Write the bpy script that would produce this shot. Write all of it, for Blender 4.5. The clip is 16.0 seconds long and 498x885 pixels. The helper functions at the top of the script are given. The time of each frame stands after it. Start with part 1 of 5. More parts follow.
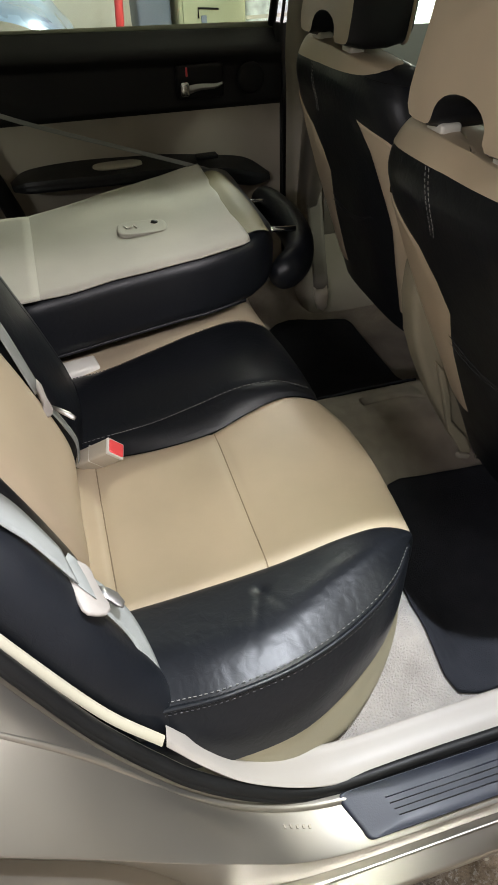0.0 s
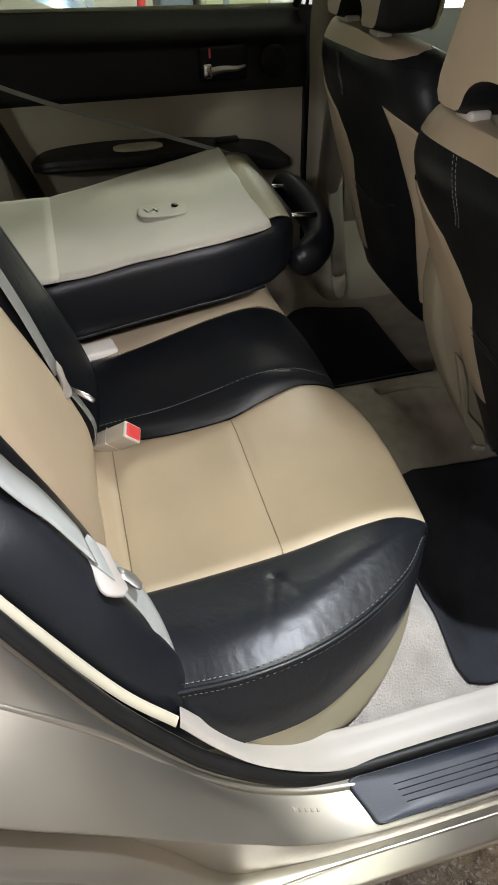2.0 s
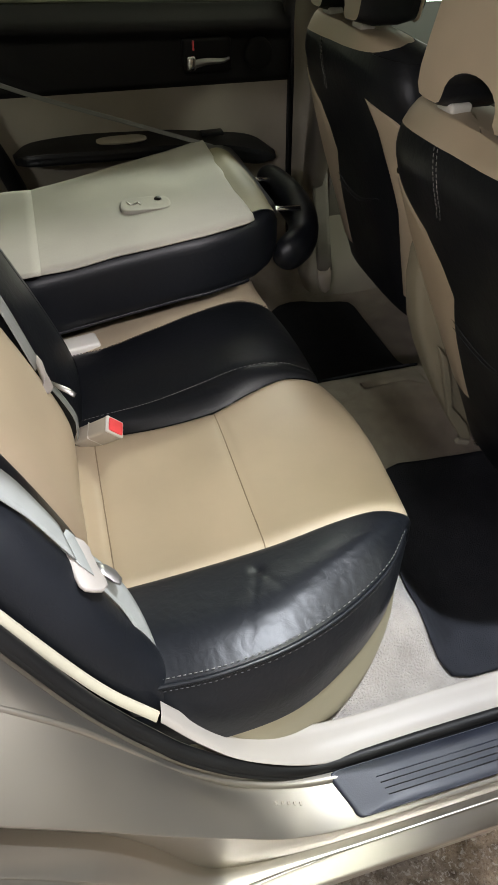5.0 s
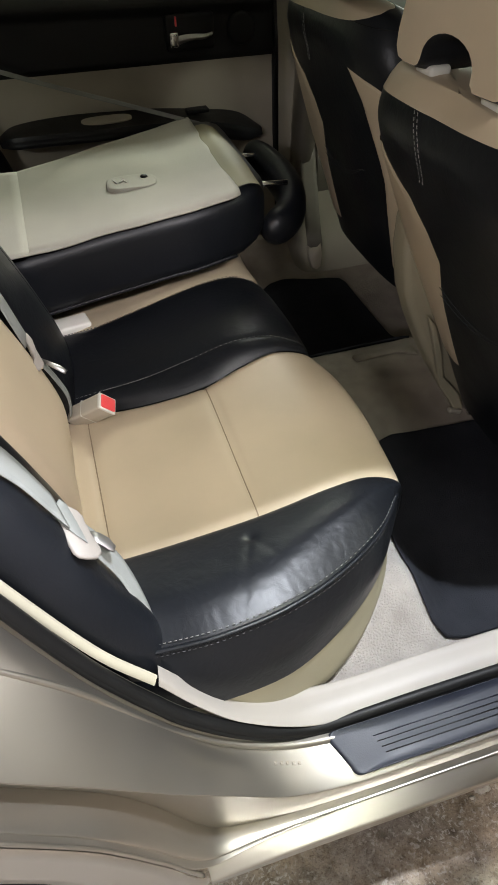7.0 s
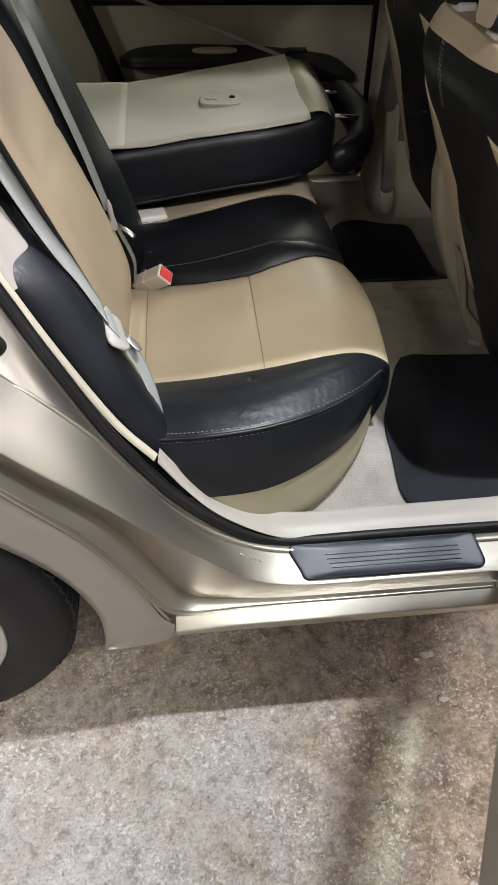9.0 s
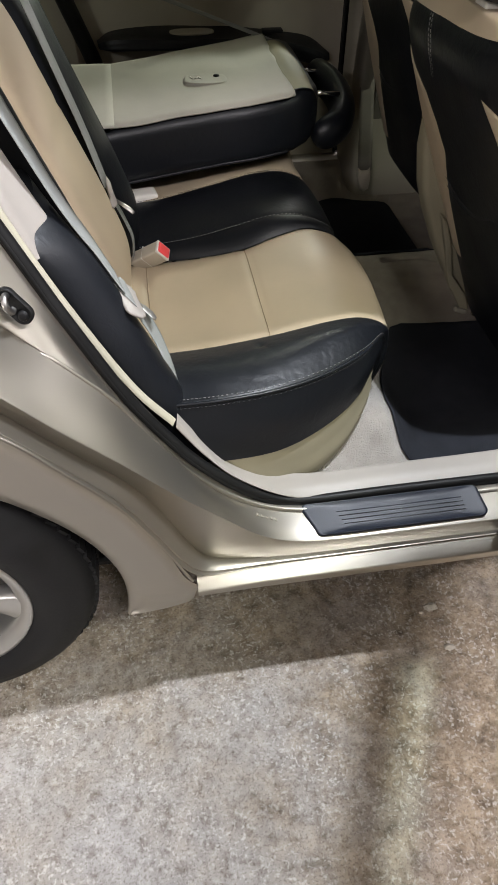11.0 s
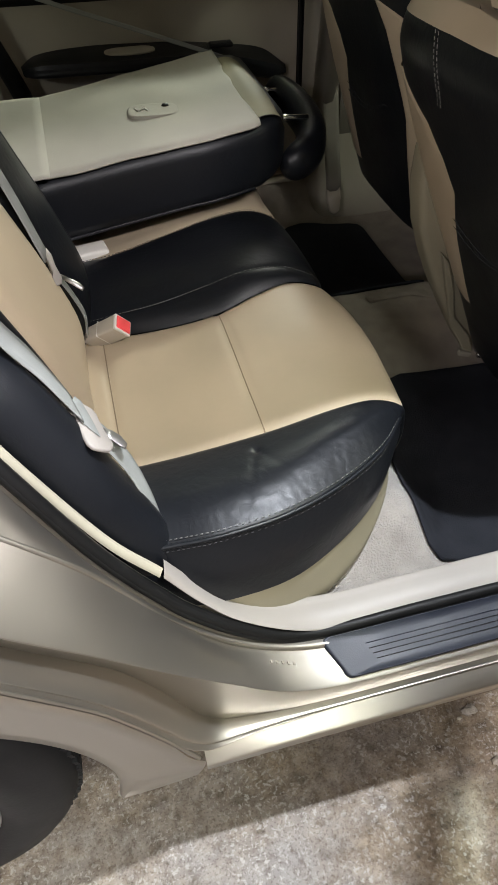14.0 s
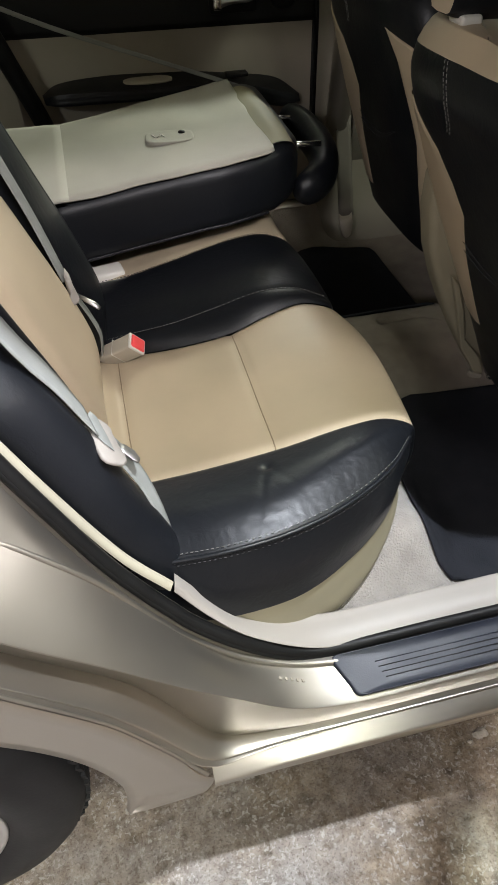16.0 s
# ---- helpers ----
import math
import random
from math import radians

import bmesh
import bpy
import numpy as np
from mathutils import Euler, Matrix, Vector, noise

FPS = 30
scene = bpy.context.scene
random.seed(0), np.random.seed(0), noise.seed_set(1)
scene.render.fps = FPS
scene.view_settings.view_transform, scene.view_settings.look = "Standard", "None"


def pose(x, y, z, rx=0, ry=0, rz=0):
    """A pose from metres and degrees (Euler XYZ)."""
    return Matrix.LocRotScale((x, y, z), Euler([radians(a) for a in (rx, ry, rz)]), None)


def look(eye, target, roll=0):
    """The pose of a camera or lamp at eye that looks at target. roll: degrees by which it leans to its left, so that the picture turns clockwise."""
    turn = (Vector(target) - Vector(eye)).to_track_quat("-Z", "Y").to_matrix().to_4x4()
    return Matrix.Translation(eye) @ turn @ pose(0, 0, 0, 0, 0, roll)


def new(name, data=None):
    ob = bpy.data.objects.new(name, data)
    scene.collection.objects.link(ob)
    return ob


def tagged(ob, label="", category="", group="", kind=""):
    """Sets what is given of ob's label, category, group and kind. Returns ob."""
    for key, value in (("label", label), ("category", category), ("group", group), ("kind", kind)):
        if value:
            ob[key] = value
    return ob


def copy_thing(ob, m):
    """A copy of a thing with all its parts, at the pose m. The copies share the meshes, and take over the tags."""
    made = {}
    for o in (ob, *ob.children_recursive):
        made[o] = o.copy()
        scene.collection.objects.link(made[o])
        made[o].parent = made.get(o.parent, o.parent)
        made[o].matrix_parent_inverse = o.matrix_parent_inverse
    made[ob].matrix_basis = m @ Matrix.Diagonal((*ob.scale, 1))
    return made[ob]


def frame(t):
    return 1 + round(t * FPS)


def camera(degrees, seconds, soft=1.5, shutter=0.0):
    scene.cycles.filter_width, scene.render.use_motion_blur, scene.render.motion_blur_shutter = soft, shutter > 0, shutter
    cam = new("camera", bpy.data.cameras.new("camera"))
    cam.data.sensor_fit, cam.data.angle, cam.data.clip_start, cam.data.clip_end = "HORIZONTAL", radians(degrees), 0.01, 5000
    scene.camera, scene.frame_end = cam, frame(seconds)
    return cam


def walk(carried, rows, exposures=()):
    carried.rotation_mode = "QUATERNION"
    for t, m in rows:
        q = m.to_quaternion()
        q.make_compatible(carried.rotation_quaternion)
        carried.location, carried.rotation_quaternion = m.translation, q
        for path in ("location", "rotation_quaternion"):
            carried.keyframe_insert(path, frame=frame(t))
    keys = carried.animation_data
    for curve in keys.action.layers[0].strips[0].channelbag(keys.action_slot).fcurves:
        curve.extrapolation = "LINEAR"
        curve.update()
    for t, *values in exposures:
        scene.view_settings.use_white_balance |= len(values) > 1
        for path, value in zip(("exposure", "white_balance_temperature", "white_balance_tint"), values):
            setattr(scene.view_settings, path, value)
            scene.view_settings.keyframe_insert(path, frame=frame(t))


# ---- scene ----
cam = camera(41.5, 16.0)
PATH = [
    (0, (0.135, 0.215, 1.274), (0.534, 1.673, -0.035), -1.8),
    (0.5, (0.133, 0.214, 1.273), (0.52, 1.675, -0.037), -1.9),
    (1, (0.141, 0.214, 1.271), (0.532, 1.671, -0.042), -2.1),
    (1.5, (0.127, 0.217, 1.269), (0.491, 1.665, -0.063), -2.0),
    (2, (0.123, 0.217, 1.275), (0.487, 1.657, -0.064), -1.1),
    (2.5, (0.123, 0.216, 1.276), (0.488, 1.661, -0.058), -0.7),
    (3, (0.133, 0.221, 1.271), (0.501, 1.663, -0.065), -0.5),
    (3.5, (0.142, 0.228, 1.264), (0.511, 1.653, -0.091), -0.8),
    (4, (0.126, 0.215, 1.273), (0.513, 1.642, -0.073), -0.2),
    (6.5, (0.147, 0.216, 1.263), (0.541, 1.625, -0.101), -1.3),
    (7, (0.14, 0.19, 1.26), (0.523, 1.586, -0.119), -2.2),
    (7.5, (0.148, 0.112, 1.257), (0.612, 1.467, -0.139), -0.3),
    (8, (0.173, 0.017, 1.285), (0.483, 1.463, -0.063), -1.1),
    (8.5, (0.206, -0.069, 1.269), (0.334, 1.34, -0.144), 0.1),
    (11, (0.119, -0.168, 1.26), (0.343, 1.199, -0.183), 0.6),
    (11.5, (0.123, -0.085, 1.23), (0.378, 1.255, -0.233), -1.2),
    (12, (0.119, 0.036, 1.229), (0.352, 1.358, -0.254), -3.1),
    (12.5, (0.094, 0.106, 1.231), (0.347, 1.415, -0.26), -2.4),
    (13, (0.105, 0.125, 1.224), (0.371, 1.439, -0.259), -2.3),
    (13.5, (0.121, 0.116, 1.23), (0.409, 1.437, -0.244), -2.1),
    (14, (0.126, 0.119, 1.233), (0.451, 1.455, -0.219), -1.2),
    (14.5, (0.118, 0.116, 1.247), (0.474, 1.488, -0.163), -0.0),
    (15, (0.105, 0.089, 1.251), (0.434, 1.498, -0.13), -0.3),
    (15.5, (0.097, 0.082, 1.251), (0.386, 1.488, -0.142), -1.1),
    (16, (0.123, 0.105, 1.236), (0.427, 1.497, -0.168), -1.6),
]
walk(cam, [(t, look(eye, target, roll)) for t, eye, target, roll in PATH], [(0, 0.20), (7, 0.20), (8, 0.13), (9, -0.05), (11, -0.16), (12, -0.08), (13, 0.02), (16, 0.04)])

# ---------------------------------------------------------------- world and lamps
world = bpy.data.worlds.new("world")
scene.world = world
world.use_nodes = True
world.node_tree.nodes["Background"].inputs[0].default_value = (0.75, 0.82, 0.9, 1)
world.node_tree.nodes["Background"].inputs[1].default_value = 0.25


def lamp(name, kind, place, target, watts, size, size_y=0, colour=(1, 1, 1)):
    data = bpy.data.lights.new(name, kind)
    data.energy, data.color = watts, colour
    if kind == "AREA":
        data.shape = "RECTANGLE" if size_y else "DISK"
        data.size = size
        if size_y:
            data.size_y = size_y
    ob = new(name, data)
    ob.matrix_world = look(place, target)
    return ob


COOL, NEUTRAL = (0.87, 0.92, 1.0), (1.0, 0.955, 0.985)
lamp("bulb_light", "AREA", (0.75, 0.525, 2.58), (0.75, 0.526, 0), 80, 0.07, 0, COOL)
lamp("tube_light_far", "AREA", (1.9, 4.6, 2.62), (0.3, 1.2, 0.7), 145, 1.2, 0.08, NEUTRAL)
lamp("tube_light_near", "AREA", (0.9, -0.95, 2.62), (0.3, 0.8, 0.6), 78, 1.2, 0.08, NEUTRAL)
# unseen fill lamp, added to brighten the paint of the door shut face
lamp("fill_light_front", "AREA", (2.7, 0.55, 2.62), (0.2, 0.5, 0.6), 34, 1.2, 0.08, NEUTRAL)
# unseen fill lamp, added to brighten the headrests and backs of the front seats
lamp("fill_light_rear", "AREA", (-2.2, -2.3, 2.62), (0.4, 0.7, 0.9), 46, 1.2, 0.08, NEUTRAL)

# ---------------------------------------------------------------- materials


def material(name, colour, rough=0.5, metal=0.0, vary=0.12, scale=6.0, grain=0.0, grain_scale=300.0, coat=0.0, spec=0.5, pattern="NOISE", wear=0.0, sheen=0.0):
    """Base colour with cloudy variation, fine grain as bump, roughness that follows the clouds."""
    m = bpy.data.materials.new(name)
    m.use_nodes = True
    nt = m.node_tree
    p = nt.nodes["Principled BSDF"]
    co = nt.nodes.new("ShaderNodeTexCoord")
    n1 = nt.nodes.new("ShaderNodeTexNoise")
    n1.inputs["Scale"].default_value, n1.inputs["Detail"].default_value = scale, 6
    nt.links.new(co.outputs["Object"], n1.inputs["Vector"])
    ramp = nt.nodes.new("ShaderNodeMapRange")
    ramp.inputs[1].default_value, ramp.inputs[2].default_value = 0.3, 0.7
    ramp.inputs[3].default_value, ramp.inputs[4].default_value = 1 - vary, 1 + vary
    nt.links.new(n1.outputs[0], ramp.inputs[0])
    mul = nt.nodes.new("ShaderNodeMixRGB")
    mul.blend_type, mul.inputs[0].default_value = "MULTIPLY", 1
    mul.inputs[1].default_value = (*colour, 1)
    nt.links.new(ramp.outputs[0], mul.inputs[2])
    nt.links.new(mul.outputs[0], p.inputs["Base Color"])
    rr = nt.nodes.new("ShaderNodeMapRange")
    rr.inputs[1].default_value, rr.inputs[2].default_value = 0.3, 0.7
    rr.inputs[3].default_value, rr.inputs[4].default_value = max(0.02, rough - 0.06 - wear), min(1, rough + 0.06 + wear)
    nt.links.new(n1.outputs[0], rr.inputs[0])
    nt.links.new(rr.outputs[0], p.inputs["Roughness"])
    p.inputs["Metallic"].default_value = metal
    p.inputs["Coat Weight"].default_value = coat
    p.inputs["Coat Roughness"].default_value = 0.06
    p.inputs["Specular IOR Level"].default_value = spec
    if sheen:
        p.inputs["Sheen Weight"].default_value = sheen
        p.inputs["Sheen Roughness"].default_value = 0.6
    if grain:
        g = nt.nodes.new("ShaderNodeTexVoronoi" if pattern == "VORONOI" else "ShaderNodeTexNoise")
        g.inputs["Scale"].default_value = grain_scale
        nt.links.new(co.outputs["Object"], g.inputs["Vector"])
        b = nt.nodes.new("ShaderNodeBump")
        b.inputs["Strength"].default_value, b.inputs["Distance"].default_value = grain, 0.002
        nt.links.new(g.outputs[0], b.inputs["Height"])
        nt.links.new(b.outputs[0], p.inputs["Normal"])
    return m


def leather(name, colour, rough, wrinkle):
    """Grained seat vinyl with soft broad wrinkles."""
    m = material(name, colour, rough, 0, 0.1, 5, 0.02, 260, wear=0.03)
    nt = m.node_tree
    p = nt.nodes["Principled BSDF"]
    fine = p.inputs["Normal"].links[0].from_node
    co = [n for n in nt.nodes if n.type == "TEX_COORD"][0]
    if not wrinkle:
        return m
    w = nt.nodes.new("ShaderNodeTexNoise")
    w.inputs["Scale"].default_value, w.inputs["Detail"].default_value, w.inputs["Distortion"].default_value = 55, 6, 1.2
    nt.links.new(co.outputs["Object"], w.inputs["Vector"])
    b = nt.nodes.new("ShaderNodeBump")
    b.inputs["Strength"].default_value, b.inputs["Distance"].default_value = wrinkle, 0.006
    nt.links.new(w.outputs[0], b.inputs["Height"])
    nt.links.new(b.outputs[0], fine.inputs["Normal"])
    return m


def concrete_material():
    """Worn workshop concrete: pale worn aggregate, brown dirt stains, painted shade by the sill, dark specks and pits.
    """
    m = bpy.data.materials.new("concrete")
    m.use_nodes = True
    nt = m.node_tree
    p = nt.nodes["Principled BSDF"]
    co = nt.nodes.new("ShaderNodeTexCoord")

    def noise_of(scale, detail=6, dist=0.0):
        n = nt.nodes.new("ShaderNodeTexNoise")
        n.inputs["Scale"].default_value, n.inputs["Detail"].default_value, n.inputs["Distortion"].default_value = scale, detail, dist
        n.inputs["Roughness"].default_value = 0.65
        nt.links.new(co.outputs["Object"], n.inputs["Vector"])
        return n.outputs[0]

    def ramp_of(src, a, b, c0, c1):
        r = nt.nodes.new("ShaderNodeValToRGB")
        r.color_ramp.elements[0].position, r.color_ramp.elements[1].position = a, b
        r.color_ramp.elements[0].color, r.color_ramp.elements[1].color = (*c0, 1), (*c1, 1)
        nt.links.new(src, r.inputs[0])
        return r.outputs[0]

    def mix(kind, fac, a, b):
        x = nt.nodes.new("ShaderNodeMixRGB")
        x.blend_type = kind
        if isinstance(fac, float):
            x.inputs[0].default_value = fac
        else:
            nt.links.new(fac, x.inputs[0])
        nt.links.new(a, x.inputs[1])
        nt.links.new(b, x.inputs[2])
        return x.outputs[0]

    base = ramp_of(noise_of(22, 12, 0.2), 0.30, 0.70, (0.30, 0.278, 0.266), (0.47, 0.445, 0.43))
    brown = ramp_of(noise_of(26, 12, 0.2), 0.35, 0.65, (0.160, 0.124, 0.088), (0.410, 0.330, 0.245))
    # brown oil-and-dirt stain lies in broad patches, most of it ahead of the door; under the sill it paints in shade
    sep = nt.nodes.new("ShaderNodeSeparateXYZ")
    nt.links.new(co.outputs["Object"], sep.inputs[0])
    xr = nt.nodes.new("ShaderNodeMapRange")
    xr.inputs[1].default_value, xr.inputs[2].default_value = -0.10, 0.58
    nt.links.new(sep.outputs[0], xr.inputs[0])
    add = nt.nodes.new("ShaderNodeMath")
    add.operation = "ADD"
    # the same brown rises towards the car, painting in the shade along its side
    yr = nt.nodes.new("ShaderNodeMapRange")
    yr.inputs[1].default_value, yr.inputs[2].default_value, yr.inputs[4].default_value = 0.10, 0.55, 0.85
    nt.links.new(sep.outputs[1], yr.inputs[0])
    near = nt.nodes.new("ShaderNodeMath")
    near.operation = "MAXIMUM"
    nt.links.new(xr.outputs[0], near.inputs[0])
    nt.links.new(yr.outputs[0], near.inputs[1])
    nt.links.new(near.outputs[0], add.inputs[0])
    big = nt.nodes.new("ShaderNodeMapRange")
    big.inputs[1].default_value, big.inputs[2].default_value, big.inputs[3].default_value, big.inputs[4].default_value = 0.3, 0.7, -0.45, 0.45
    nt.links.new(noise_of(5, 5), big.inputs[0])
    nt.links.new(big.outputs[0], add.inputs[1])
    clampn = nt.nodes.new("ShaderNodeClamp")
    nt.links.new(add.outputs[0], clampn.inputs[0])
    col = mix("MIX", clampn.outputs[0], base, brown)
    dirt = ramp_of(noise_of(42, 8, 0.3), 0.34, 0.50, (0.46, 0.42, 0.37), (1, 1, 1))
    col = mix("MULTIPLY", 0.75, col, dirt)
    flakes = ramp_of(noise_of(125, 8, 0.5), 0.530, 0.590, (0, 0, 0), (1, 1, 1))
    patchy = ramp_of(noise_of(7, 5), 0.42, 0.60, (0.16, 0.16, 0.16), (0.64, 0.64, 0.64))
    pale = nt.nodes.new("ShaderNodeRGB")
    pale.outputs[0].default_value = (0.66, 0.63, 0.60, 1)
    col = mix("MIX", mix("MULTIPLY", 1.0, flakes, patchy), col, pale.outputs[0])
    specks = ramp_of(noise_of(210, 6), 0.36, 0.48, (0.50, 0.46, 0.42), (1, 1, 1))
    col = mix("MULTIPLY", 0.8, col, specks)
    nt.links.new(col, p.inputs["Base Color"])
    p.inputs["Roughness"].default_value = 0.82
    b = nt.nodes.new("ShaderNodeBump")
    b.inputs["Strength"].default_value, b.inputs["Distance"].default_value = 0.6, 0.004
    nt.links.new(noise_of(110, 8), b.inputs["Height"])
    nt.links.new(b.outputs[0], p.inputs["Normal"])
    return m


def carpet_material(name, colour, scale=700.0, sheen=0.2):
    m = material(name, colour, 0.95, 0, 0.16, 24, 0.9, scale, spec=0.1, sheen=sheen)
    nt = m.node_tree
    for n in nt.nodes:
        if n.type == "BUMP":
            n.inputs["Distance"].default_value = 0.006
    return m


def glass_material(name, tint):
    """Thin tinted sheet glass: light passes straight through, with a faint gloss."""
    m = bpy.data.materials.new(name)
    m.use_nodes = True
    nt = m.node_tree
    out = nt.nodes["Material Output"]
    nt.nodes.remove(nt.nodes["Principled BSDF"])
    clear, gloss, both = nt.nodes.new("ShaderNodeBsdfTransparent"), nt.nodes.new("ShaderNodeBsdfGlossy"), nt.nodes.new("ShaderNodeMixShader")
    clear.inputs[0].default_value = (*tint, 1)
    gloss.inputs["Roughness"].default_value = 0.03
    both.inputs[0].default_value = 0.06
    nt.links.new(clear.outputs[0], both.inputs[1])
    nt.links.new(gloss.outputs[0], both.inputs[2])
    nt.links.new(both.outputs[0], out.inputs[0])
    return m


def glow_material(name, colour, strength):
    m = bpy.data.materials.new(name)
    m.use_nodes = True
    p = m.node_tree.nodes["Principled BSDF"]
    p.inputs["Base Color"].default_value = (*colour, 1)
    p.inputs["Emission Color"].default_value = (*colour, 1)
    p.inputs["Emission Strength"].default_value = strength
    return m


BLACK = leather("black_leather", (0.0062, 0.0072, 0.0095), 0.41, 0.10)
BLACK.node_tree.nodes["Principled BSDF"].inputs["Specular IOR Level"].default_value = 0.30
BEIGE = leather("beige_leather", (0.448, 0.366, 0.260), 0.46, 0.0)
CREAM = material("cream_plastic", (0.290, 0.265, 0.240), 0.46, 0, 0.04, 8, 0.05, 500)
IVORY = material("ivory_plastic", (0.35, 0.325, 0.25), 0.45, 0, 0.04, 8, 0.05, 500)
FARWEB = material("taupe_webbing", (0.17, 0.155, 0.13), 0.7, 0, 0.06, 40, 0.10, 900)
# the taupe plastic darkened, so the far pillar has its shade painted in
TAUPE_SHADED = material("shaded_taupe_plastic", (0.25, 0.225, 0.182), 0.6, 0, 0.06, 7, 0.12, 420)
TAUPE = material("taupe_plastic", (0.33, 0.298, 0.242), 0.55, 0, 0.06, 7, 0.12, 420)
DARK = material("black_plastic", (0.006, 0.006, 0.0065), 0.55, 0, 0.15, 9, 0.18, 480, spec=0.25)
RUBBER = material("black_rubber", (0.005, 0.005, 0.005), 0.5, 0, 0.2, 20, 0.08, 300, spec=0.25)
TYRE = material("tyre_rubber", (0.013, 0.013, 0.014), 0.58, 0, 0.3, 14, 0.12, 220, spec=0.22)
SCUFF = material("blue_grey_scuff_plastic", (0.008, 0.0105, 0.019), 0.42, 0, 0.12, 30, 0.06, 500, spec=0.35)
PAINT = material("champagne_paint", (0.395, 0.368, 0.322), 0.37, 0.93, 0.03, 3, 0.015, 900, coat=0.10)
ALLOY = material("silver_alloy", (0.48, 0.47, 0.45), 0.33, 0.75, 0.06, 8, 0.03, 300, coat=0.3)
CHROME = material("bright_metal", (0.72, 0.72, 0.72), 0.16, 1.0, 0.05, 12)
STEEL = material("dull_metal", (0.34, 0.33, 0.32), 0.42, 1.0, 0.1, 20)
WEB = material("grey_webbing", (0.215, 0.223, 0.212), 0.62, 0, 0.06, 40, 0.10, 900)
CARPET = carpet_material("grey_beige_carpet", (0.30, 0.274, 0.252), 330)
CARPET_TAN = carpet_material("taupe_carpet", (0.33, 0.280, 0.228), 1100)
MAT_BLACK = carpet_material("black_carpet_mat", (0.028, 0.0295, 0.036), 600, 0.0)
BACKING = material("pale_backing_cloth", (0.36, 0.345, 0.29), 0.78, 0, 0.09, 7, 0.3, 700, sheen=0.1)
OLIVE = material("olive_beige_vinyl", (0.25, 0.222, 0.155), 0.68, 0, 0.07, 9, 0.1, 400)
OLIVE_BAND = material("olive_vinyl", (0.185, 0.165, 0.092), 0.68, 0, 0.09, 9, 0.1, 400)
BUCKLE = material("beige_plastic", (0.42, 0.375, 0.30), 0.45, 0, 0.04, 12, 0.04, 400)
RED = material("red_plastic", (0.82, 0.085, 0.09), 0.35, 0, 0.04, 20)
WHITE = material("white_plastic", (0.62, 0.60, 0.55), 0.4, 0, 0.04, 12, 0.04, 400)
GREYTHREAD = material("grey_thread", (0.18, 0.176, 0.168), 0.7, 0, 0.1, 60)
SEWN = material("dark_grey_thread", (0.040, 0.040, 0.044), 0.7, 0, 0.1, 60)
SEAM = material("brown_seam", (0.27, 0.205, 0.135), 0.7, 0, 0.1, 60)
THREAD = material("pale_thread", (0.42, 0.40, 0.36), 0.7, 0, 0.1, 60)
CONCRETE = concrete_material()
WALLPAINT = material("pale_wall_paint", (0.72, 0.705, 0.63), 0.8, 0, 0.07, 2, 0.3, 60)
GLASS = glass_material("green_glass", (0.80, 0.89, 0.73))
LINER = material("headliner_cloth", (0.52, 0.48, 0.41), 0.9, 0, 0.05, 9, 0.4, 600)
BLUE = material("dusty_blue_paint", (0.16, 0.24, 0.36), 0.28, 0.3, 0.2, 5, coat=0.6)
GREYBLUE = material("grey_blue_paint", (0.19, 0.23, 0.30), 0.55, 0, 0.15, 4)
TUBE = glow_material("lit_tube", (0.95, 0.97, 1.0), 6.0)

# ---------------------------------------------------------------- mesh helpers


def part(name, bm, mat, parent=None, label="", smooth=True, bevel=0.0):
    """Links a bmesh as one mesh object, under a thing or a part if one is given."""
    bmesh.ops.recalc_face_normals(bm, faces=bm.faces)
    for f in bm.faces:
        f.smooth = smooth
    me = bpy.data.meshes.new(name)
    bm.to_mesh(me)
    bm.free()
    me.materials.append(mat)
    ob = new(name, me)
    if parent is not None:
        ob.parent = parent
        if parent.type == "EMPTY":
            ob.matrix_parent_inverse = Matrix.Translation(-parent.location)
    if label:
        ob["label"] = label
    if bevel:
        b = ob.modifiers.new("bevel", "BEVEL")
        b.width, b.segments, b.limit_method = bevel, 2, "ANGLE"
    return ob


def thing(name, label, category, group="", kind="", at=(0, 0, 0)):
    ob = new(name)
    ob.location = at
    ob.empty_display_size = 0.05
    return tagged(ob, label, category, group, kind)


def solid(ob, thick, offset=0.0):
    s = ob.modifiers.new("thickness", "SOLIDIFY")
    s.thickness, s.offset = thick, offset
    return ob


def spline(pts, n):
    """n+1 points along a Catmull-Rom curve through pts, evenly over its knots."""
    P = [Vector(p) for p in pts]
    P = [P[0] * 2 - P[1], *P, P[-1] * 2 - P[-2]]
    out = []
    for i in range(n + 1):
        s = i / n * (len(P) - 3)
        k = min(int(s), len(P) - 4)
        t = s - k
        a, b, c, d = P[k : k + 4]
        out.append(0.5 * ((2 * b) + (c - a) * t + (2 * a - 5 * b + 4 * c - d) * t * t + (3 * b - a - 3 * c + d) * t**3))
    return out


def sheet(rows, closed_u=False, closed_v=False):
    """A grid of quads through rows of points."""
    bm = bmesh.new()
    V = [[bm.verts.new(p) for p in r] for r in rows]
    nr, nc = len(V), len(V[0])
    for i in range(nr if closed_u else nr - 1):
        for j in range(nc if closed_v else nc - 1):
            a, b, c, d = V[i][j], V[i][(j + 1) % nc], V[(i + 1) % nr][(j + 1) % nc], V[(i + 1) % nr][j]
            if len({a, b, c, d}) == 4:
                bm.faces.new((a, b, c, d))
    return bm


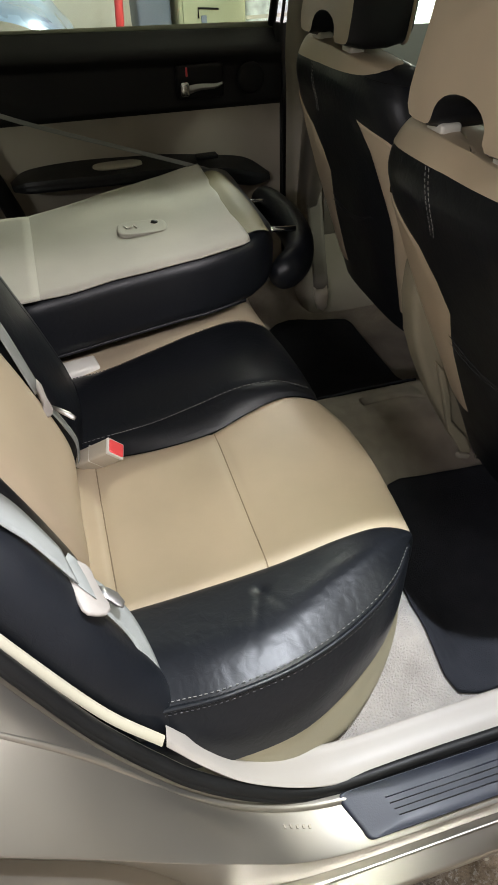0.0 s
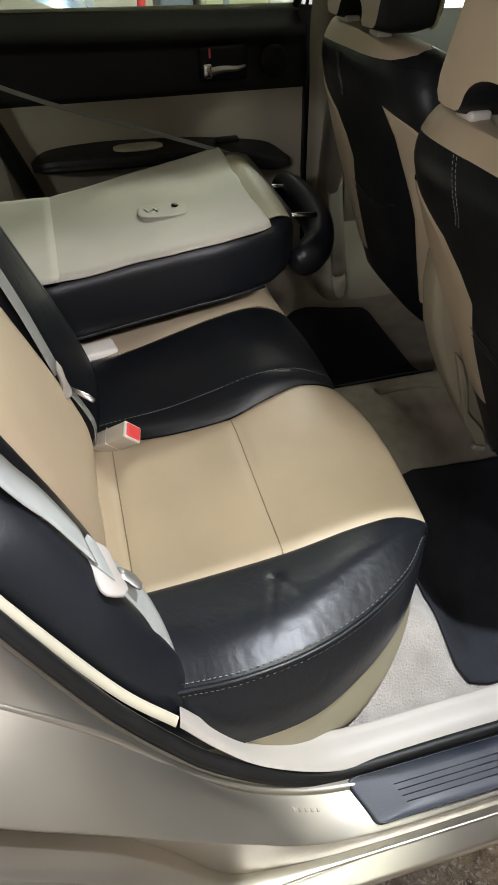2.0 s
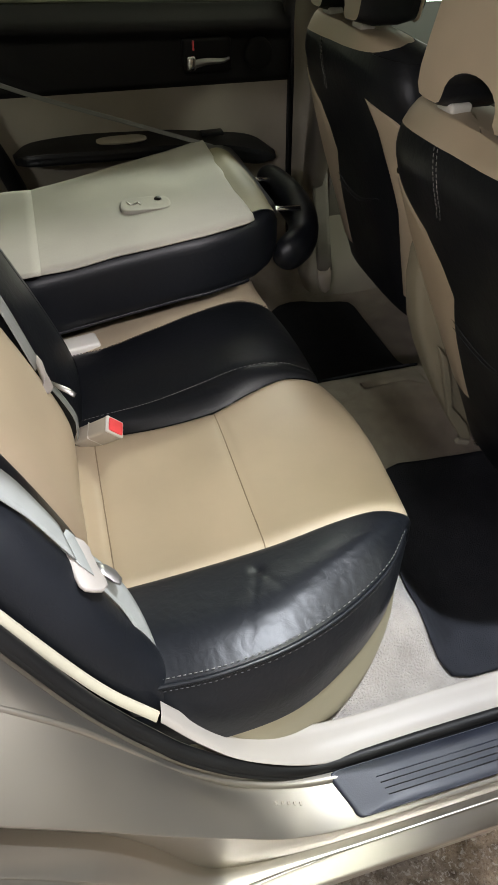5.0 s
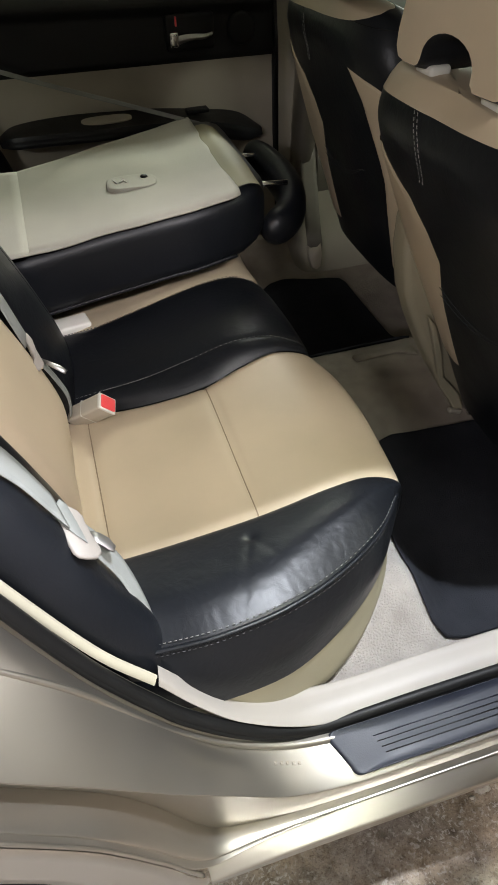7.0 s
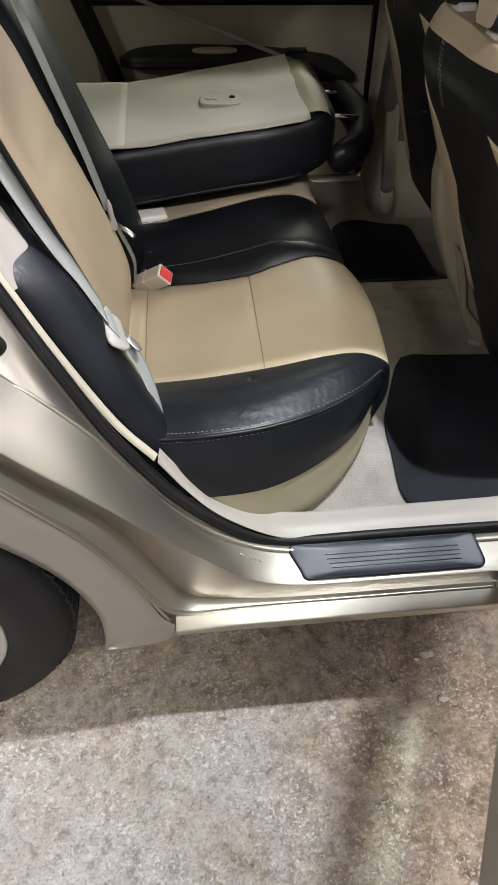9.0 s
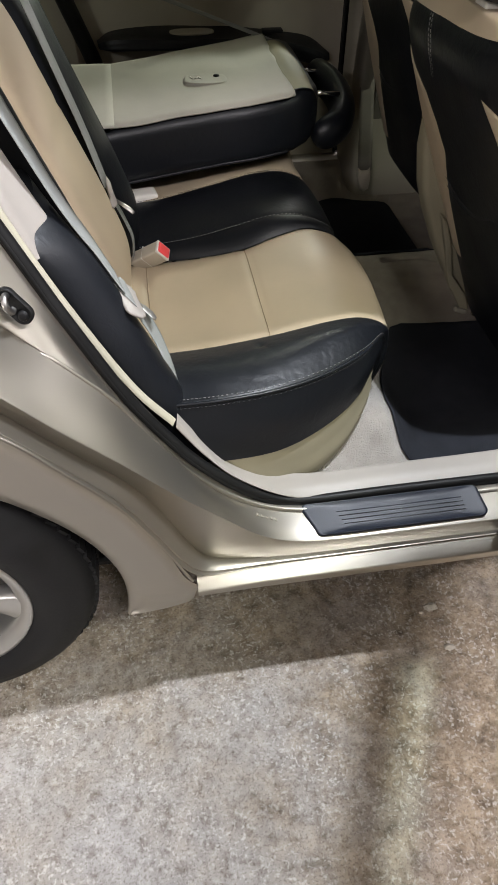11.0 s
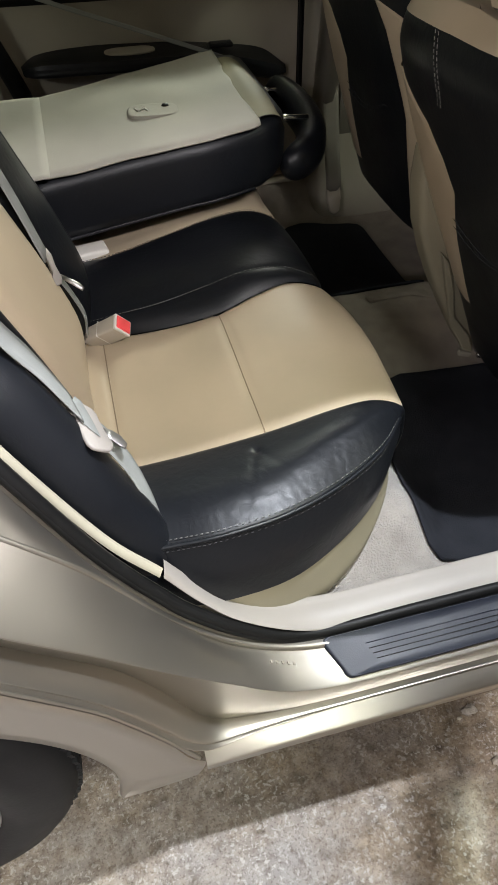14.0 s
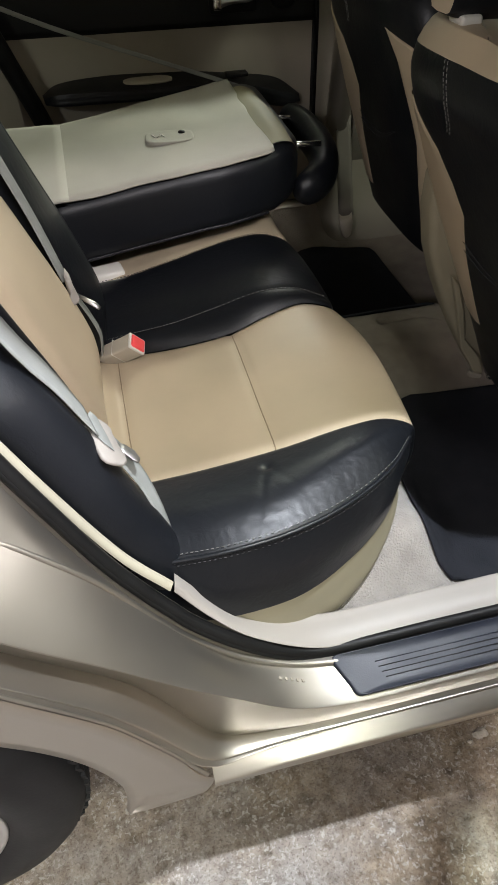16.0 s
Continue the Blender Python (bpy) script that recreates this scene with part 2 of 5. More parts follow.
def surface(ctrl, nu, nv):
    """A smooth sheet through a net of control points: ctrl[curve][knot]."""
    along = [spline(c, nv) for c in ctrl]
    return sheet([list(r) for r in zip(*[spline([a[j] for a in along], nu) for j in range(nv + 1)])])


def tube(pts, r, sides=8, n=0, caps=True, flat=1.0):
    """A round or flattened tube along points."""
    P = spline(pts, n) if n else [Vector(p) for p in pts]
    up = Vector((0, 0, 1))
    rows = []
    for i, p in enumerate(P):
        d = (P[min(i + 1, len(P) - 1)] - P[max(i - 1, 0)]).normalized()
        a = d.cross(up)
        a = a.normalized() if a.length > 1e-4 else Vector((1, 0, 0))
        b = a.cross(d)
        rows.append([p + (a * math.cos(q) + b * math.sin(q) * flat) * r for q in (2 * math.pi * k / sides for k in range(sides))])
    bm = sheet(rows, closed_v=True)
    if caps:
        bm.verts.ensure_lookup_table()
        n_v = len(bm.verts)
        bm.faces.new(list(bm.verts)[:sides])
        bm.faces.new(list(bm.verts)[n_v - sides :])
    return bm


def box(x0, x1, y0, y1, z0, z1, r=0.0, seg=3):
    bm = bmesh.new()
    bmesh.ops.create_cube(bm, size=1)
    for v in bm.verts:
        v.co = Vector(((x0 + x1) / 2 + v.co.x * (x1 - x0), (y0 + y1) / 2 + v.co.y * (y1 - y0), (z0 + z1) / 2 + v.co.z * (z1 - z0)))
    if r:
        bmesh.ops.bevel(bm, geom=list(bm.edges), offset=r, segments=seg, profile=0.5, affect="EDGES")
    return bm


def moved(bm, m):
    bmesh.ops.transform(bm, matrix=m, verts=bm.verts)
    return bm


def lathe(profile, centre, axis_y=True, n=48):
    """Turns (radius, y) pairs round the y axis through centre."""
    rows = [[(centre[0] + r * math.cos(a), centre[1] + y, centre[2] + r * math.sin(a)) for r, y in profile] for a in (2 * math.pi * k / n for k in range(n))]
    return sheet(rows, closed_u=True)


def ribbon(pts, width, across, n=24):
    """A flat strap along points; across: the direction of its width, at each end."""
    P = spline(pts, n)
    a0, a1 = Vector(across[0]).normalized(), Vector(across[1]).normalized()
    rows = []
    for i, p in enumerate(P):
        a = a0.lerp(a1, i / n).normalized() * width / 2
        rows.append([p - a, p - a * 0.5, p, p + a * 0.5, p + a])
    return sheet(rows)


def stitches(line, step=0.006, length=0.0036, r=0.0009):
    """Short raised threads along a polyline."""
    bm = bmesh.new()
    P = [Vector(p) for p in line]
    for a, b in zip(P, P[1:]):
        d = b - a
        n = max(1, int(d.length / step))
        d.normalize()
        side = d.cross(Vector((0, 0, 1)))
        side = side.normalized() * r if side.length > 1e-5 else Vector((r, 0, 0))
        up = side.cross(d).normalized() * r
        for k in range(n):
            c = a + (b - a) * ((k + 0.5) / n)
            h = d * length / 2
            q = [bm.verts.new(c + s * h + e) for s in (-1, 1) for e in (side, up * 1.3, -side, -up)]
            for i in range(4):
                bm.faces.new((q[i], q[(i + 1) % 4], q[4 + (i + 1) % 4], q[4 + i]))
            bm.faces.new(q[:4])
            bm.faces.new(q[4:])
    return bm

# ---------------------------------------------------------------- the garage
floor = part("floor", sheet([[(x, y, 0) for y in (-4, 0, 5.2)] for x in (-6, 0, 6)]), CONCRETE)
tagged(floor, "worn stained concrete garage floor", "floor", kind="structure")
for nm, b in (("wall_north", (-6, 6, 5.2, 5.35, 0, 2.8)), ("wall_south", (-6, 6, -4.15, -4, 0, 2.8)), ("wall_east", (6, 6.15, -4, 5.2, 0, 2.8)), ("wall_west", (-6.15, -6, -4, 5.2, 0, 2.8))):
    tagged(part(nm, box(*b), WALLPAINT, smooth=False), "pale painted garage wall", "wall", kind="structure")
tagged(part("ceiling", box(-6.15, 6.15, -4.15, 5.35, 2.8, 2.95), WALLPAINT, smooth=False), "pale painted garage ceiling", "ceiling", kind="structure")


def cement_lump(x, y, r, turn):
    t = thing("cement_lump", "small pale crumbled lump of cement on the floor", "rubble", "cement lumps", at=(x, y, 0))
    bm = bmesh.new()
    bmesh.ops.create_icosphere(bm, subdivisions=3, radius=1)
    for v in bm.verts:
        d = v.co * (1 + 0.45 * noise.noise(v.co * 1.6 + Vector((x * 50, y * 50, 0))) + 0.15 * noise.noise(v.co * 5))
        v.co = Vector((x + r * 1.25 * (d.x * math.cos(turn) - d.y * math.sin(turn)), y + r * (d.x * math.sin(turn) + d.y * math.cos(turn)) * 0.8, max(0.0, r * 0.35 + r * 0.55 * d.z)))
    part("lump", bm, CONCRETE_LUMP, t)


CONCRETE_LUMP = material("pale_cement", (0.47, 0.43, 0.37), 0.9, 0, 0.25, 90, 0.8, 300)
cement_lump(0.6235, 0.482, 0.011, 0.6)
cement_lump(0.631, 0.3895, 0.009, 1.9)
cement_lump(0.600, 0.474, 0.004, 0.2)


def tube_lamp(x, y):
    t = thing("tube_lamp", "unseen white ceiling batten with a lit tube", "ceiling lamp", "ceiling lamps", at=(x, y, 2.8))
    part("batten", box(x - 0.65, x + 0.65, y - 0.03, y + 0.03, 2.74, 2.80, 0.008), WHITE, t)
    part("tube", tube([(x - 0.6, y, 2.715), (x + 0.6, y, 2.715)], 0.014, 12), TUBE, t, "lit glass tube")
    return t


tube_lamp(1.9, 4.6)
tube_lamp(0.9, -0.95)
# these two battens are unseen, added to go with the fill lamps
tube_lamp(-2.2, -2.3)
tube_lamp(2.7, 0.55)
bulb = thing("bulb_lamp", "lit white globe bulb on a ceiling cord", "ceiling lamp", at=(0.75, 0.525, 2.8))
part("cord", tube([(0.75, 0.525, 2.80), (0.75, 0.525, 2.68)], 0.004), DARK, bulb)
part("globe", lathe([(0.001, -0.045), (0.03, -0.035), (0.045, 0), (0.03, 0.035), (0.001, 0.045)], (0.75, 0.525, 2.64), n=20), TUBE, bulb)

# ---------------------------------------------------------------- the car's shell
car = thing("car", "champagne metallic saloon car with its rear door open", "car", at=(0.9, 1.24, 0))
MID = 1.24  # the car's centre line

# rear door aperture: seal line, shut-face creases and outer skin edge, from the sill to the rear pillar
SEAL = [(0.80, 0.526, 0.352), (0.5, 0.526, 0.352), (0.335, 0.525, 0.353), (0.262, 0.525, 0.370), (0.195, 0.529, 0.415), (0.138, 0.538, 0.470), (0.105, 0.547, 0.511), (0.072, 0.557, 0.556), (0.037, 0.569, 0.613), (-0.022, 0.594, 0.727), (-0.053, 0.609, 0.791), (-0.15, 0.65, 1.0)]
FACE = [(0.80, 0.510, 0.3475), (0.5, 0.510, 0.3475), (0.385, 0.510, 0.3475), (0.290, 0.514, 0.351), (0.200, 0.524, 0.396), (0.150, 0.530, 0.450), (0.115, 0.535, 0.500), (0.080, 0.539, 0.560), (0.039, 0.541, 0.630), (-0.024, 0.548, 0.700), (-0.083, 0.558, 0.752), (-0.21, 0.59, 0.92)]
LIP = [(0.80, 0.459, 0.333), (0.5, 0.459, 0.333), (0.375, 0.459, 0.333), (0.298, 0.460, 0.338), (0.232, 0.460, 0.376), (0.186, 0.460, 0.428), (0.119, 0.460, 0.489), (0.074, 0.460, 0.545), (0.033, 0.460, 0.591), (-0.030, 0.460, 0.656), (-0.084, 0.460, 0.722), (-0.22, 0.47, 0.86)]
GROOVE = [(0.80, 0.456, 0.308), (0.5, 0.456, 0.308), (0.33, 0.456, 0.308), (0.26, 0.458, 0.309), (0.19, 0.463, 0.312), (0.135, 0.469, 0.320), (0.104, 0.474, 0.420), (0.062, 0.475, 0.502), (0.027, 0.475, 0.546), (-0.039, 0.475, 0.615), (-0.095, 0.475, 0.686), (-0.22, 0.48, 0.80)]
EDGE = [(0.80, 0.444, 0.308), (0.5, 0.444, 0.308), (0.33, 0.444, 0.308), (0.26, 0.443, 0.308), (0.19, 0.438, 0.310), (0.124, 0.420, 0.325), (0.093, 0.420, 0.405), (0.058, 0.420, 0.485), (0.026, 0.420, 0.546), (-0.034, 0.420, 0.627), (-0.087, 0.420, 0.692), (-0.21, 0.418, 0.80)]


def between(a, b, f, lift=0.0):
    return [tuple(Vector(p).lerp(Vector(q), f) + Vector((0, -lift, lift))) for p, q in zip(a, b)]


STEPS = [max(1, round((Vector(a) - Vector(b)).length / 0.012)) for a, b in zip(SEAL, SEAL[1:])]


def fair(pts):
    """The same curve with even, closely spaced points and its corners eased."""
    P = [Vector(a).lerp(Vector(b), k / n) for a, b, n in zip(pts, pts[1:], STEPS) for k in range(n)] + [Vector(pts[-1])]
    for _ in range(14):
        P = [P[0]] + [P[i - 1] * 0.25 + P[i] * 0.5 + P[i + 1] * 0.25 for i in range(1, len(P) - 1)] + [P[-1]]
    return [tuple(p) for p in P]


SEAL_IN = [tuple(Vector(p) + Vector((0.002, 0.009, 0.005) if k < 3 else (0.005, 0.0095, 0.008) if k == 3 else (0.0075, 0.0095, 0.0105))) for k, p in enumerate(SEAL)]
part("shut_flange", surface([[(x + 0.006, y + 0.008, z + 0.002) for x, y, z in SEAL_IN], [(x + 0.001, y + 0.001, z - 0.005) for x, y, z in SEAL_IN], SEAL], 6, 90), PAINT, car)
SE, FA, LI, GR, ED = fair(SEAL), fair(FACE), fair(LIP), fair(GROOVE), fair(EDGE)
NV = len(SE) - 1
part("shut_face", surface([SE, between(SE, FA, 0.5, 0.003), between(SE, FA, 0.94, 0.0015), FA], 10, NV), PAINT, car)
part("jamb", surface([FA, between(FA, LI, 0.05, 0.0004), between(FA, LI, 0.5, 0.002), between(FA, LI, 0.93, 0.0012), LI], 24, NV), PAINT, car)
part("jamb_step", surface([LI, between(LI, GR, 0.06, -0.0006), between(LI, GR, 0.5, -0.0015), between(LI, GR, 0.94), GR], 20, NV), PAINT, car)
part("jamb_groove", surface([GR, between(GR, ED, 0.06, 0.001), between(GR, ED, 0.35, 0.005), between(GR, ED, 0.72, 0.004), between(GR, ED, 0.80, 0.0005), between(GR, ED, 0.95, 0.001), ED], 30, NV), PAINT, car)


def settle(x):
    """How far the sill edge has turned down into the quarter panel."""
    return min(1.0, max(0.0, (0.245 - x) / 0.10))


RK = [(1.95, 0), (1.2, 0), (0.80, 0), (0.5, 0), (0.33, 0), (0.24, 0.001), (0.17, 0.002), (0.132, 0.003)]
part("rocker", surface([[(x, 0.444 - d, 0.308 + d) for x, d in RK], [(x, 0.4410, 0.3066 - 0.001 * settle(x)) for x, d in RK], [(x, 0.4320, 0.3024 - 0.0035 * settle(x)) for x, d in RK], [(x, 0.4240, 0.2985 - 0.006 * settle(x)) for x, d in RK], [(x, 0.4195, 0.2958 - 0.0075 * settle(x)) for x, d in RK], [(x, 0.4190, 0.2905 - 0.007 * settle(x)) for x, d in RK], [(x, 0.4230, 0.276) for x, d in RK], [(x, 0.47, 0.255) for x, d in RK]], 20, 60), PAINT, car)

# quarter panel: polar sheet round the wheel arch
WX, WZ, ARCH = -0.335, 0.31, 0.35
RIM_EDGE = [(-12.2, 0.356), (-9, 0.42), (-6, 0.460), (2.4, 0.468), (12, 0.446), (24, 0.440), (34.6, 0.441), (47, 0.449), (57, 0.462), (74, 0.505), (90, 0.56), (110, 0.60), (140, 0.66), (165, 0.72), (190, 0.74)]


def lerp_table(tab, a):
    for (a0, r0), (a1, r1) in zip(tab, tab[1:]):
        if a <= a1:
            return r0 + (r1 - r0) * max(0, (a - a0) / (a1 - a0))
    return tab[-1][1]


SHUT = sorted((math.degrees(math.atan2(p.z - WZ, p.x - WX)), math.hypot(p.z - WZ, p.x - WX)) for p in spline(EDGE, 240) if p.x < 0.133)
rows = []
for i in range(203):
    a = -12.2 + i * 1.0
    ca, sa = math.cos(radians(a)), math.sin(radians(a))
    ro = lerp_table(SHUT, a) if SHUT[0][0] <= a <= SHUT[-1][0] else lerp_table(RIM_EDGE, a)
    row = []
    arch = ARCH - 0.012 * max(0.0, min(1.0, (a - 5) / 35))
    for r, y in ((arch + 0.006, 0.475), (arch + 0.001, 0.440), (arch, 0.432), (arch + 0.004, 0.4245)):
        row.append((WX + min(r, ro) * ca, y, WZ + min(r, ro) * sa))
    for f in (0.2, 0.4, 0.6, 0.8, 0.95, 1.0):
        r = arch + 0.004 + f * max(0.0, ro - arch - 0.004)
        z = WZ + r * sa
        y = 0.4235 - 0.010 * f + max(0, 0.30 - z) * 0.18 + (0.004 if f == 1.0 else 0)
        row.append((WX + r * ca, y, z))
    rows.append(row)
quarter = part("quarter_panel", sheet(rows), PAINT, car)
part("wheel_liner", sheet([[(WX + 0.356 * math.cos(radians(a)), y, WZ + 0.356 * math.sin(radians(a))) for y in (0.47, 0.6, 0.75)] for a in range(-14, 196, 6)]), DARK, car)


def outline_tube(name, pts, r, mat, parent, n=90, off=(0, 0, 0), flat=1.0):
    return part(name, tube([tuple(Vector(p) + Vector(off)) for p in pts], r, 10, n, True, flat), mat, parent)


outline_tube("door_seal", SEAL_IN, 0.0095, RUBBER, car)
outline_tube("seal_lip", SEAL_IN, 0.0042, RUBBER, car, off=(0.0, -0.007, -0.003))
outline_tube("crease_bead", FACE[5:], 0.0036, PAINT, car, off=(0, 0.001, -0.003))
outline_tube("edge_bead", EDGE[5:], 0.0028, PAINT, car, off=(0, 0.001, -0.001))

# scuff plate with ribs, on the sill step
sp = thing("scuff_plate", "blue-grey ribbed plastic scuff plate on the door sill", "scuff plate", at=(0.49, 0.50, 0.345))
SL = Vector((0, -0.058, -0.014)).normalized()
NR = Vector((0, -0.235, 0.972))


def on_plate(x, d, h):
    return Vector((x, 0.5255, 0.3495)) + SL * d + NR * (h + 0.005)


ring = []
for cx, cd, a0 in ((0.640, 0.048, 0), (0.354, 0.049, 90), (0.335, 0.006, 180), (0.634, 0.006, 270)):
    for k in range(7):
        a = radians(a0 + k * 15)
        ring.append((cx + 0.012 * math.cos(a), cd + (0.012 if a0 < 180 else 0.006) * math.sin(a)))
bm = sheet([[on_plate(x, d, h) for x, d in [(0.5 + (x - 0.5) * s, 0.029 + (d - 0.029) * s) for x, d in ring]] for s, h in ((1.0, -0.002), (1.0, 0.0035), (0.985, 0.0055), (0.96, 0.0048), (0.5, 0.0048), (0.02, 0.0048))], closed_v=True)
plate = part("plate", bm, SCUFF, sp)
for k in range(4):
    d = 0.021 + k * 0.0078
    part("rib", tube([on_plate(0.384 + k * 0.003, d, 0.0049), on_plate(0.612, d, 0.0049)], 0.0007, 6), RUBBER if k else SCUFF, sp)

# pale sill label: unreadable bars on the shut face
lab = thing("paint_label", "small pale printed label on the door shut face", "label", at=(0.265, 0.475, 0.36))
for k in range(5):
    c = Vector((0.2444 + k * 0.0079, 0.5012 - k * 0.0011, 0.3757 - k * 0.0036))
    part("bar", moved(box(-0.0018, 0.0018, -0.0022, 0.0022, -0.0008, 0.0008), Matrix.Translation(c) @ Matrix.Rotation(radians(24), 4, "Y")), TAUPE, lab, smooth=False)

# cream sill trim and rear pillar strip inside the seal
TO = [(0.86, 0.535, 0.44), (0.80, 0.535, 0.375), (0.72, 0.535, 0.362), (0.5, 0.534, 0.360), (0.36, 0.532, 0.362), (0.292, 0.533, 0.380), (0.215, 0.541, 0.429), (0.165, 0.553, 0.480), (0.124, 0.566, 0.536)]
TI = [(0.85, 0.60, 0.46), (0.79, 0.592, 0.385), (0.72, 0.588, 0.372), (0.5, 0.586, 0.370), (0.36, 0.584, 0.370), (0.27, 0.586, 0.386), (0.205, 0.583, 0.432), (0.165, 0.583, 0.486), (0.128, 0.585, 0.548)]
part("sill_trim", surface([between(TO, TI, -0.02, -0.012), TO, between(TO, TI, 0.15, 0.003), between(TO, TI, 0.5, 0.006), between(TO, TI, 0.85, 0.003), TI, [(x, y + 0.006, z - 0.03) for x, y, z in TI]], 16, 70), CREAM, car, "cream plastic sill trim")
PO = [(0.121, 0.566, 0.544), (0.069, 0.583, 0.603), (0.011, 0.606, 0.702), (-0.038, 0.626, 0.80), (-0.075, 0.644, 0.885), (-0.15, 0.684, 1.06)]
PI = [(x + 0.004, y + 0.0075, z + 0.004) for x, y, z in PO]
part("pillar_strip", surface([[(x - 0.002, y - 0.001, z - 0.003) for x, y, z in PO], PO, between(PO, PI, 0.5, 0.001), PI, [(x - 0.01, y + 0.006, z) for x, y, z in PI]], 8, 50), IVORY, car, "ivory plastic pillar strip")
CO = [(-0.034, 0.638, 0.800), (-0.062, 0.652, 0.872), (-0.095, 0.668, 0.95), (-0.14, 0.69, 1.065)]
CM = [(-0.024, 0.662, 0.803), (-0.052, 0.674, 0.874), (-0.083, 0.690, 0.95), (-0.127, 0.710, 1.065)]
CI = [(-0.012, 0.690, 0.818), (-0.044, 0.702, 0.884), (-0.076, 0.716, 0.955), (-0.122, 0.735, 1.065)]
part("pillar_trim", surface([[(x - 0.03, y - 0.002, z) for x, y, z in CO], CO, CM, CI, [(x - 0.010, y + 0.008, z + 0.002) for x, y, z in CI], [(x - 0.06, y + 0.010, z) for x, y, z in CI]], 24, 30), CREAM, car, "cream plastic rear pillar trim")
part("pillar_trim_edge", surface([[CO[0], CM[0], CI[0], (-0.024, 0.698, 0.826)], [(x - 0.012, y, z - 0.008) for x, y, z in (CO[0], CM[0], CI[0], (-0.024, 0.698, 0.826))], [(x - 0.06, y, z - 0.006) for x, y, z in (CO[0], CM[0], CI[0], (-0.024, 0.698, 0.826))]], 6, 16), CREAM, car)
part("pillar_backing", box(-0.5, -0.09, 0.66, 0.70, 0.3, 1.05), DARK, car)

# door striker on the shut face
st = thing("door_striker", "dark oval door striker with two bolts", "door striker", at=(-0.06, 0.565, 0.785))
SM = Matrix.Translation((-0.060, 0.560, 0.784)) @ Matrix.Rotation(radians(-38), 4, "Y") @ Matrix.Rotation(radians(-14), 4, "X")
OVAL = [(0.013 * math.cos(a), (0.014 if math.sin(a) > 0 else -0.014) + 0.013 * math.sin(a)) for a in (2 * math.pi * k / 32 for k in range(32))]
rows = [[tuple(SM @ Vector((u * s, h, v * s))) for u, v in OVAL] for s, h in ((1.0, 0.004), (1.0, -0.0035), (0.92, -0.005), (0.82, -0.004), (0.5, -0.003), (0.02, -0.003))]
part("plate", sheet(rows, closed_v=True), RUBBER, st)
part("loop", moved(tube([(0.004, -0.002, 0.016), (0.005, -0.014, 0.016), (0.0, -0.018, 0.006), (-0.004, -0.010, -0.002), (-0.004, -0.002, -0.002)], 0.0045, 8, 20), SM), STEEL, st, "steel striker loop")
part("bolt", moved(lathe([(0.0005, -0.008), (0.005, -0.008), (0.007, -0.006), (0.007, -0.003), (0.009, -0.003), (0.009, 0)], (0, 0, -0.015), n=14), SM), DARK, st)

# rear wheel
WX -= 0.012
whl = thing("wheel", "silver alloy wheel with a black tyre", "wheel", "car wheels", at=(WX, 0.50, 0))
YF = 0.425
R = 0.312
ty = part("tyre", lathe([(0.205, 0.014), (0.212, 0.004), (0.235, -0.004), (0.262, -0.002), (0.266, 0.0005), (0.286, 0.006), (0.300, 0.018), (R - 0.004, 0.034), (R, 0.055), (R + 0.001, 0.10), (R, 0.145), (R - 0.006, 0.170), (0.28, 0.195), (0.205, 0.19)], (WX, YF, R), n=96), TYRE, whl)
bm = bmesh.new()
for k in range(72):
    a = 2 * math.pi * k / 72
    for y0, sk in ((0.040, 0.02), (0.082, -0.015), (0.124, 0.02)):
        c = Matrix.Translation((WX, YF, R)) @ Matrix.Rotation(a, 4, "Y") @ Matrix.Translation((R - 0.0005, y0 + 0.014, 0)) @ Matrix.Rotation(sk * 9, 4, "X")
        b = box(-0.006, 0.0028, -0.018, 0.018, -0.0106, 0.0106)
        moved(b, c)
        me = bpy.data.meshes.new("t")
        b.to_mesh(me)
        b.free()
        bm.from_mesh(me)
        bpy.data.meshes.remove(me)
part("tread", bm, TYRE, ty, smooth=False)
rim = part("rim", lathe([(0.204, 0.030), (0.2085, 0.012), (0.2065, 0.006), (0.200, 0.006), (0.190, 0.012), (0.182, 0.020), (0.178, 0.035), (0.174, 0.075), (0.172, 0.15)], (WX, YF, R), n=72), ALLOY, whl)
for k in range(7):
    a = radians(12 + k * 360 / 7)
    m = Matrix.Translation((WX, YF + 0.03, R)) @ Matrix.Rotation(a, 4, "Y")
    part("spoke", moved(surface([[(0.045, 0.004, -0.022), (0.10, -0.008, -0.020), (0.150, -0.004, -0.026), (0.186, -0.012, -0.036)], [(0.045, -0.008, 0), (0.10, -0.018, 0), (0.150, -0.014, 0), (0.188, -0.016, 0)], [(0.045, 0.004, 0.022), (0.10, -0.008, 0.020), (0.150, -0.004, 0.026), (0.186, -0.012, 0.036)], [(0.045, 0.03, 0.016), (0.10, 0.025, 0.014), (0.150, 0.025, 0.018), (0.180, 0.03, 0.026)], [(0.045, 0.03, -0.016), (0.10, 0.025, -0.014), (0.150, 0.025, -0.018), (0.180, 0.03, -0.026)], [(0.045, 0.004, -0.022), (0.10, -0.008, -0.020), (0.150, -0.004, -0.026), (0.186, -0.012, -0.036)]], 20, 10), m), ALLOY, rim)
part("hub_cap", lathe([(0.0005, -0.004), (0.028, -0.002), (0.034, 0.004), (0.05, 0.012), (0.052, 0.04)], (WX, YF + 0.02, R), n=28), ALLOY, rim)
part("brake_disc", lathe([(0.05, 0.0), (0.13, 0.0), (0.13, 0.012), (0.05, 0.012)], (WX, YF + 0.10, R), n=40), STEEL, whl)
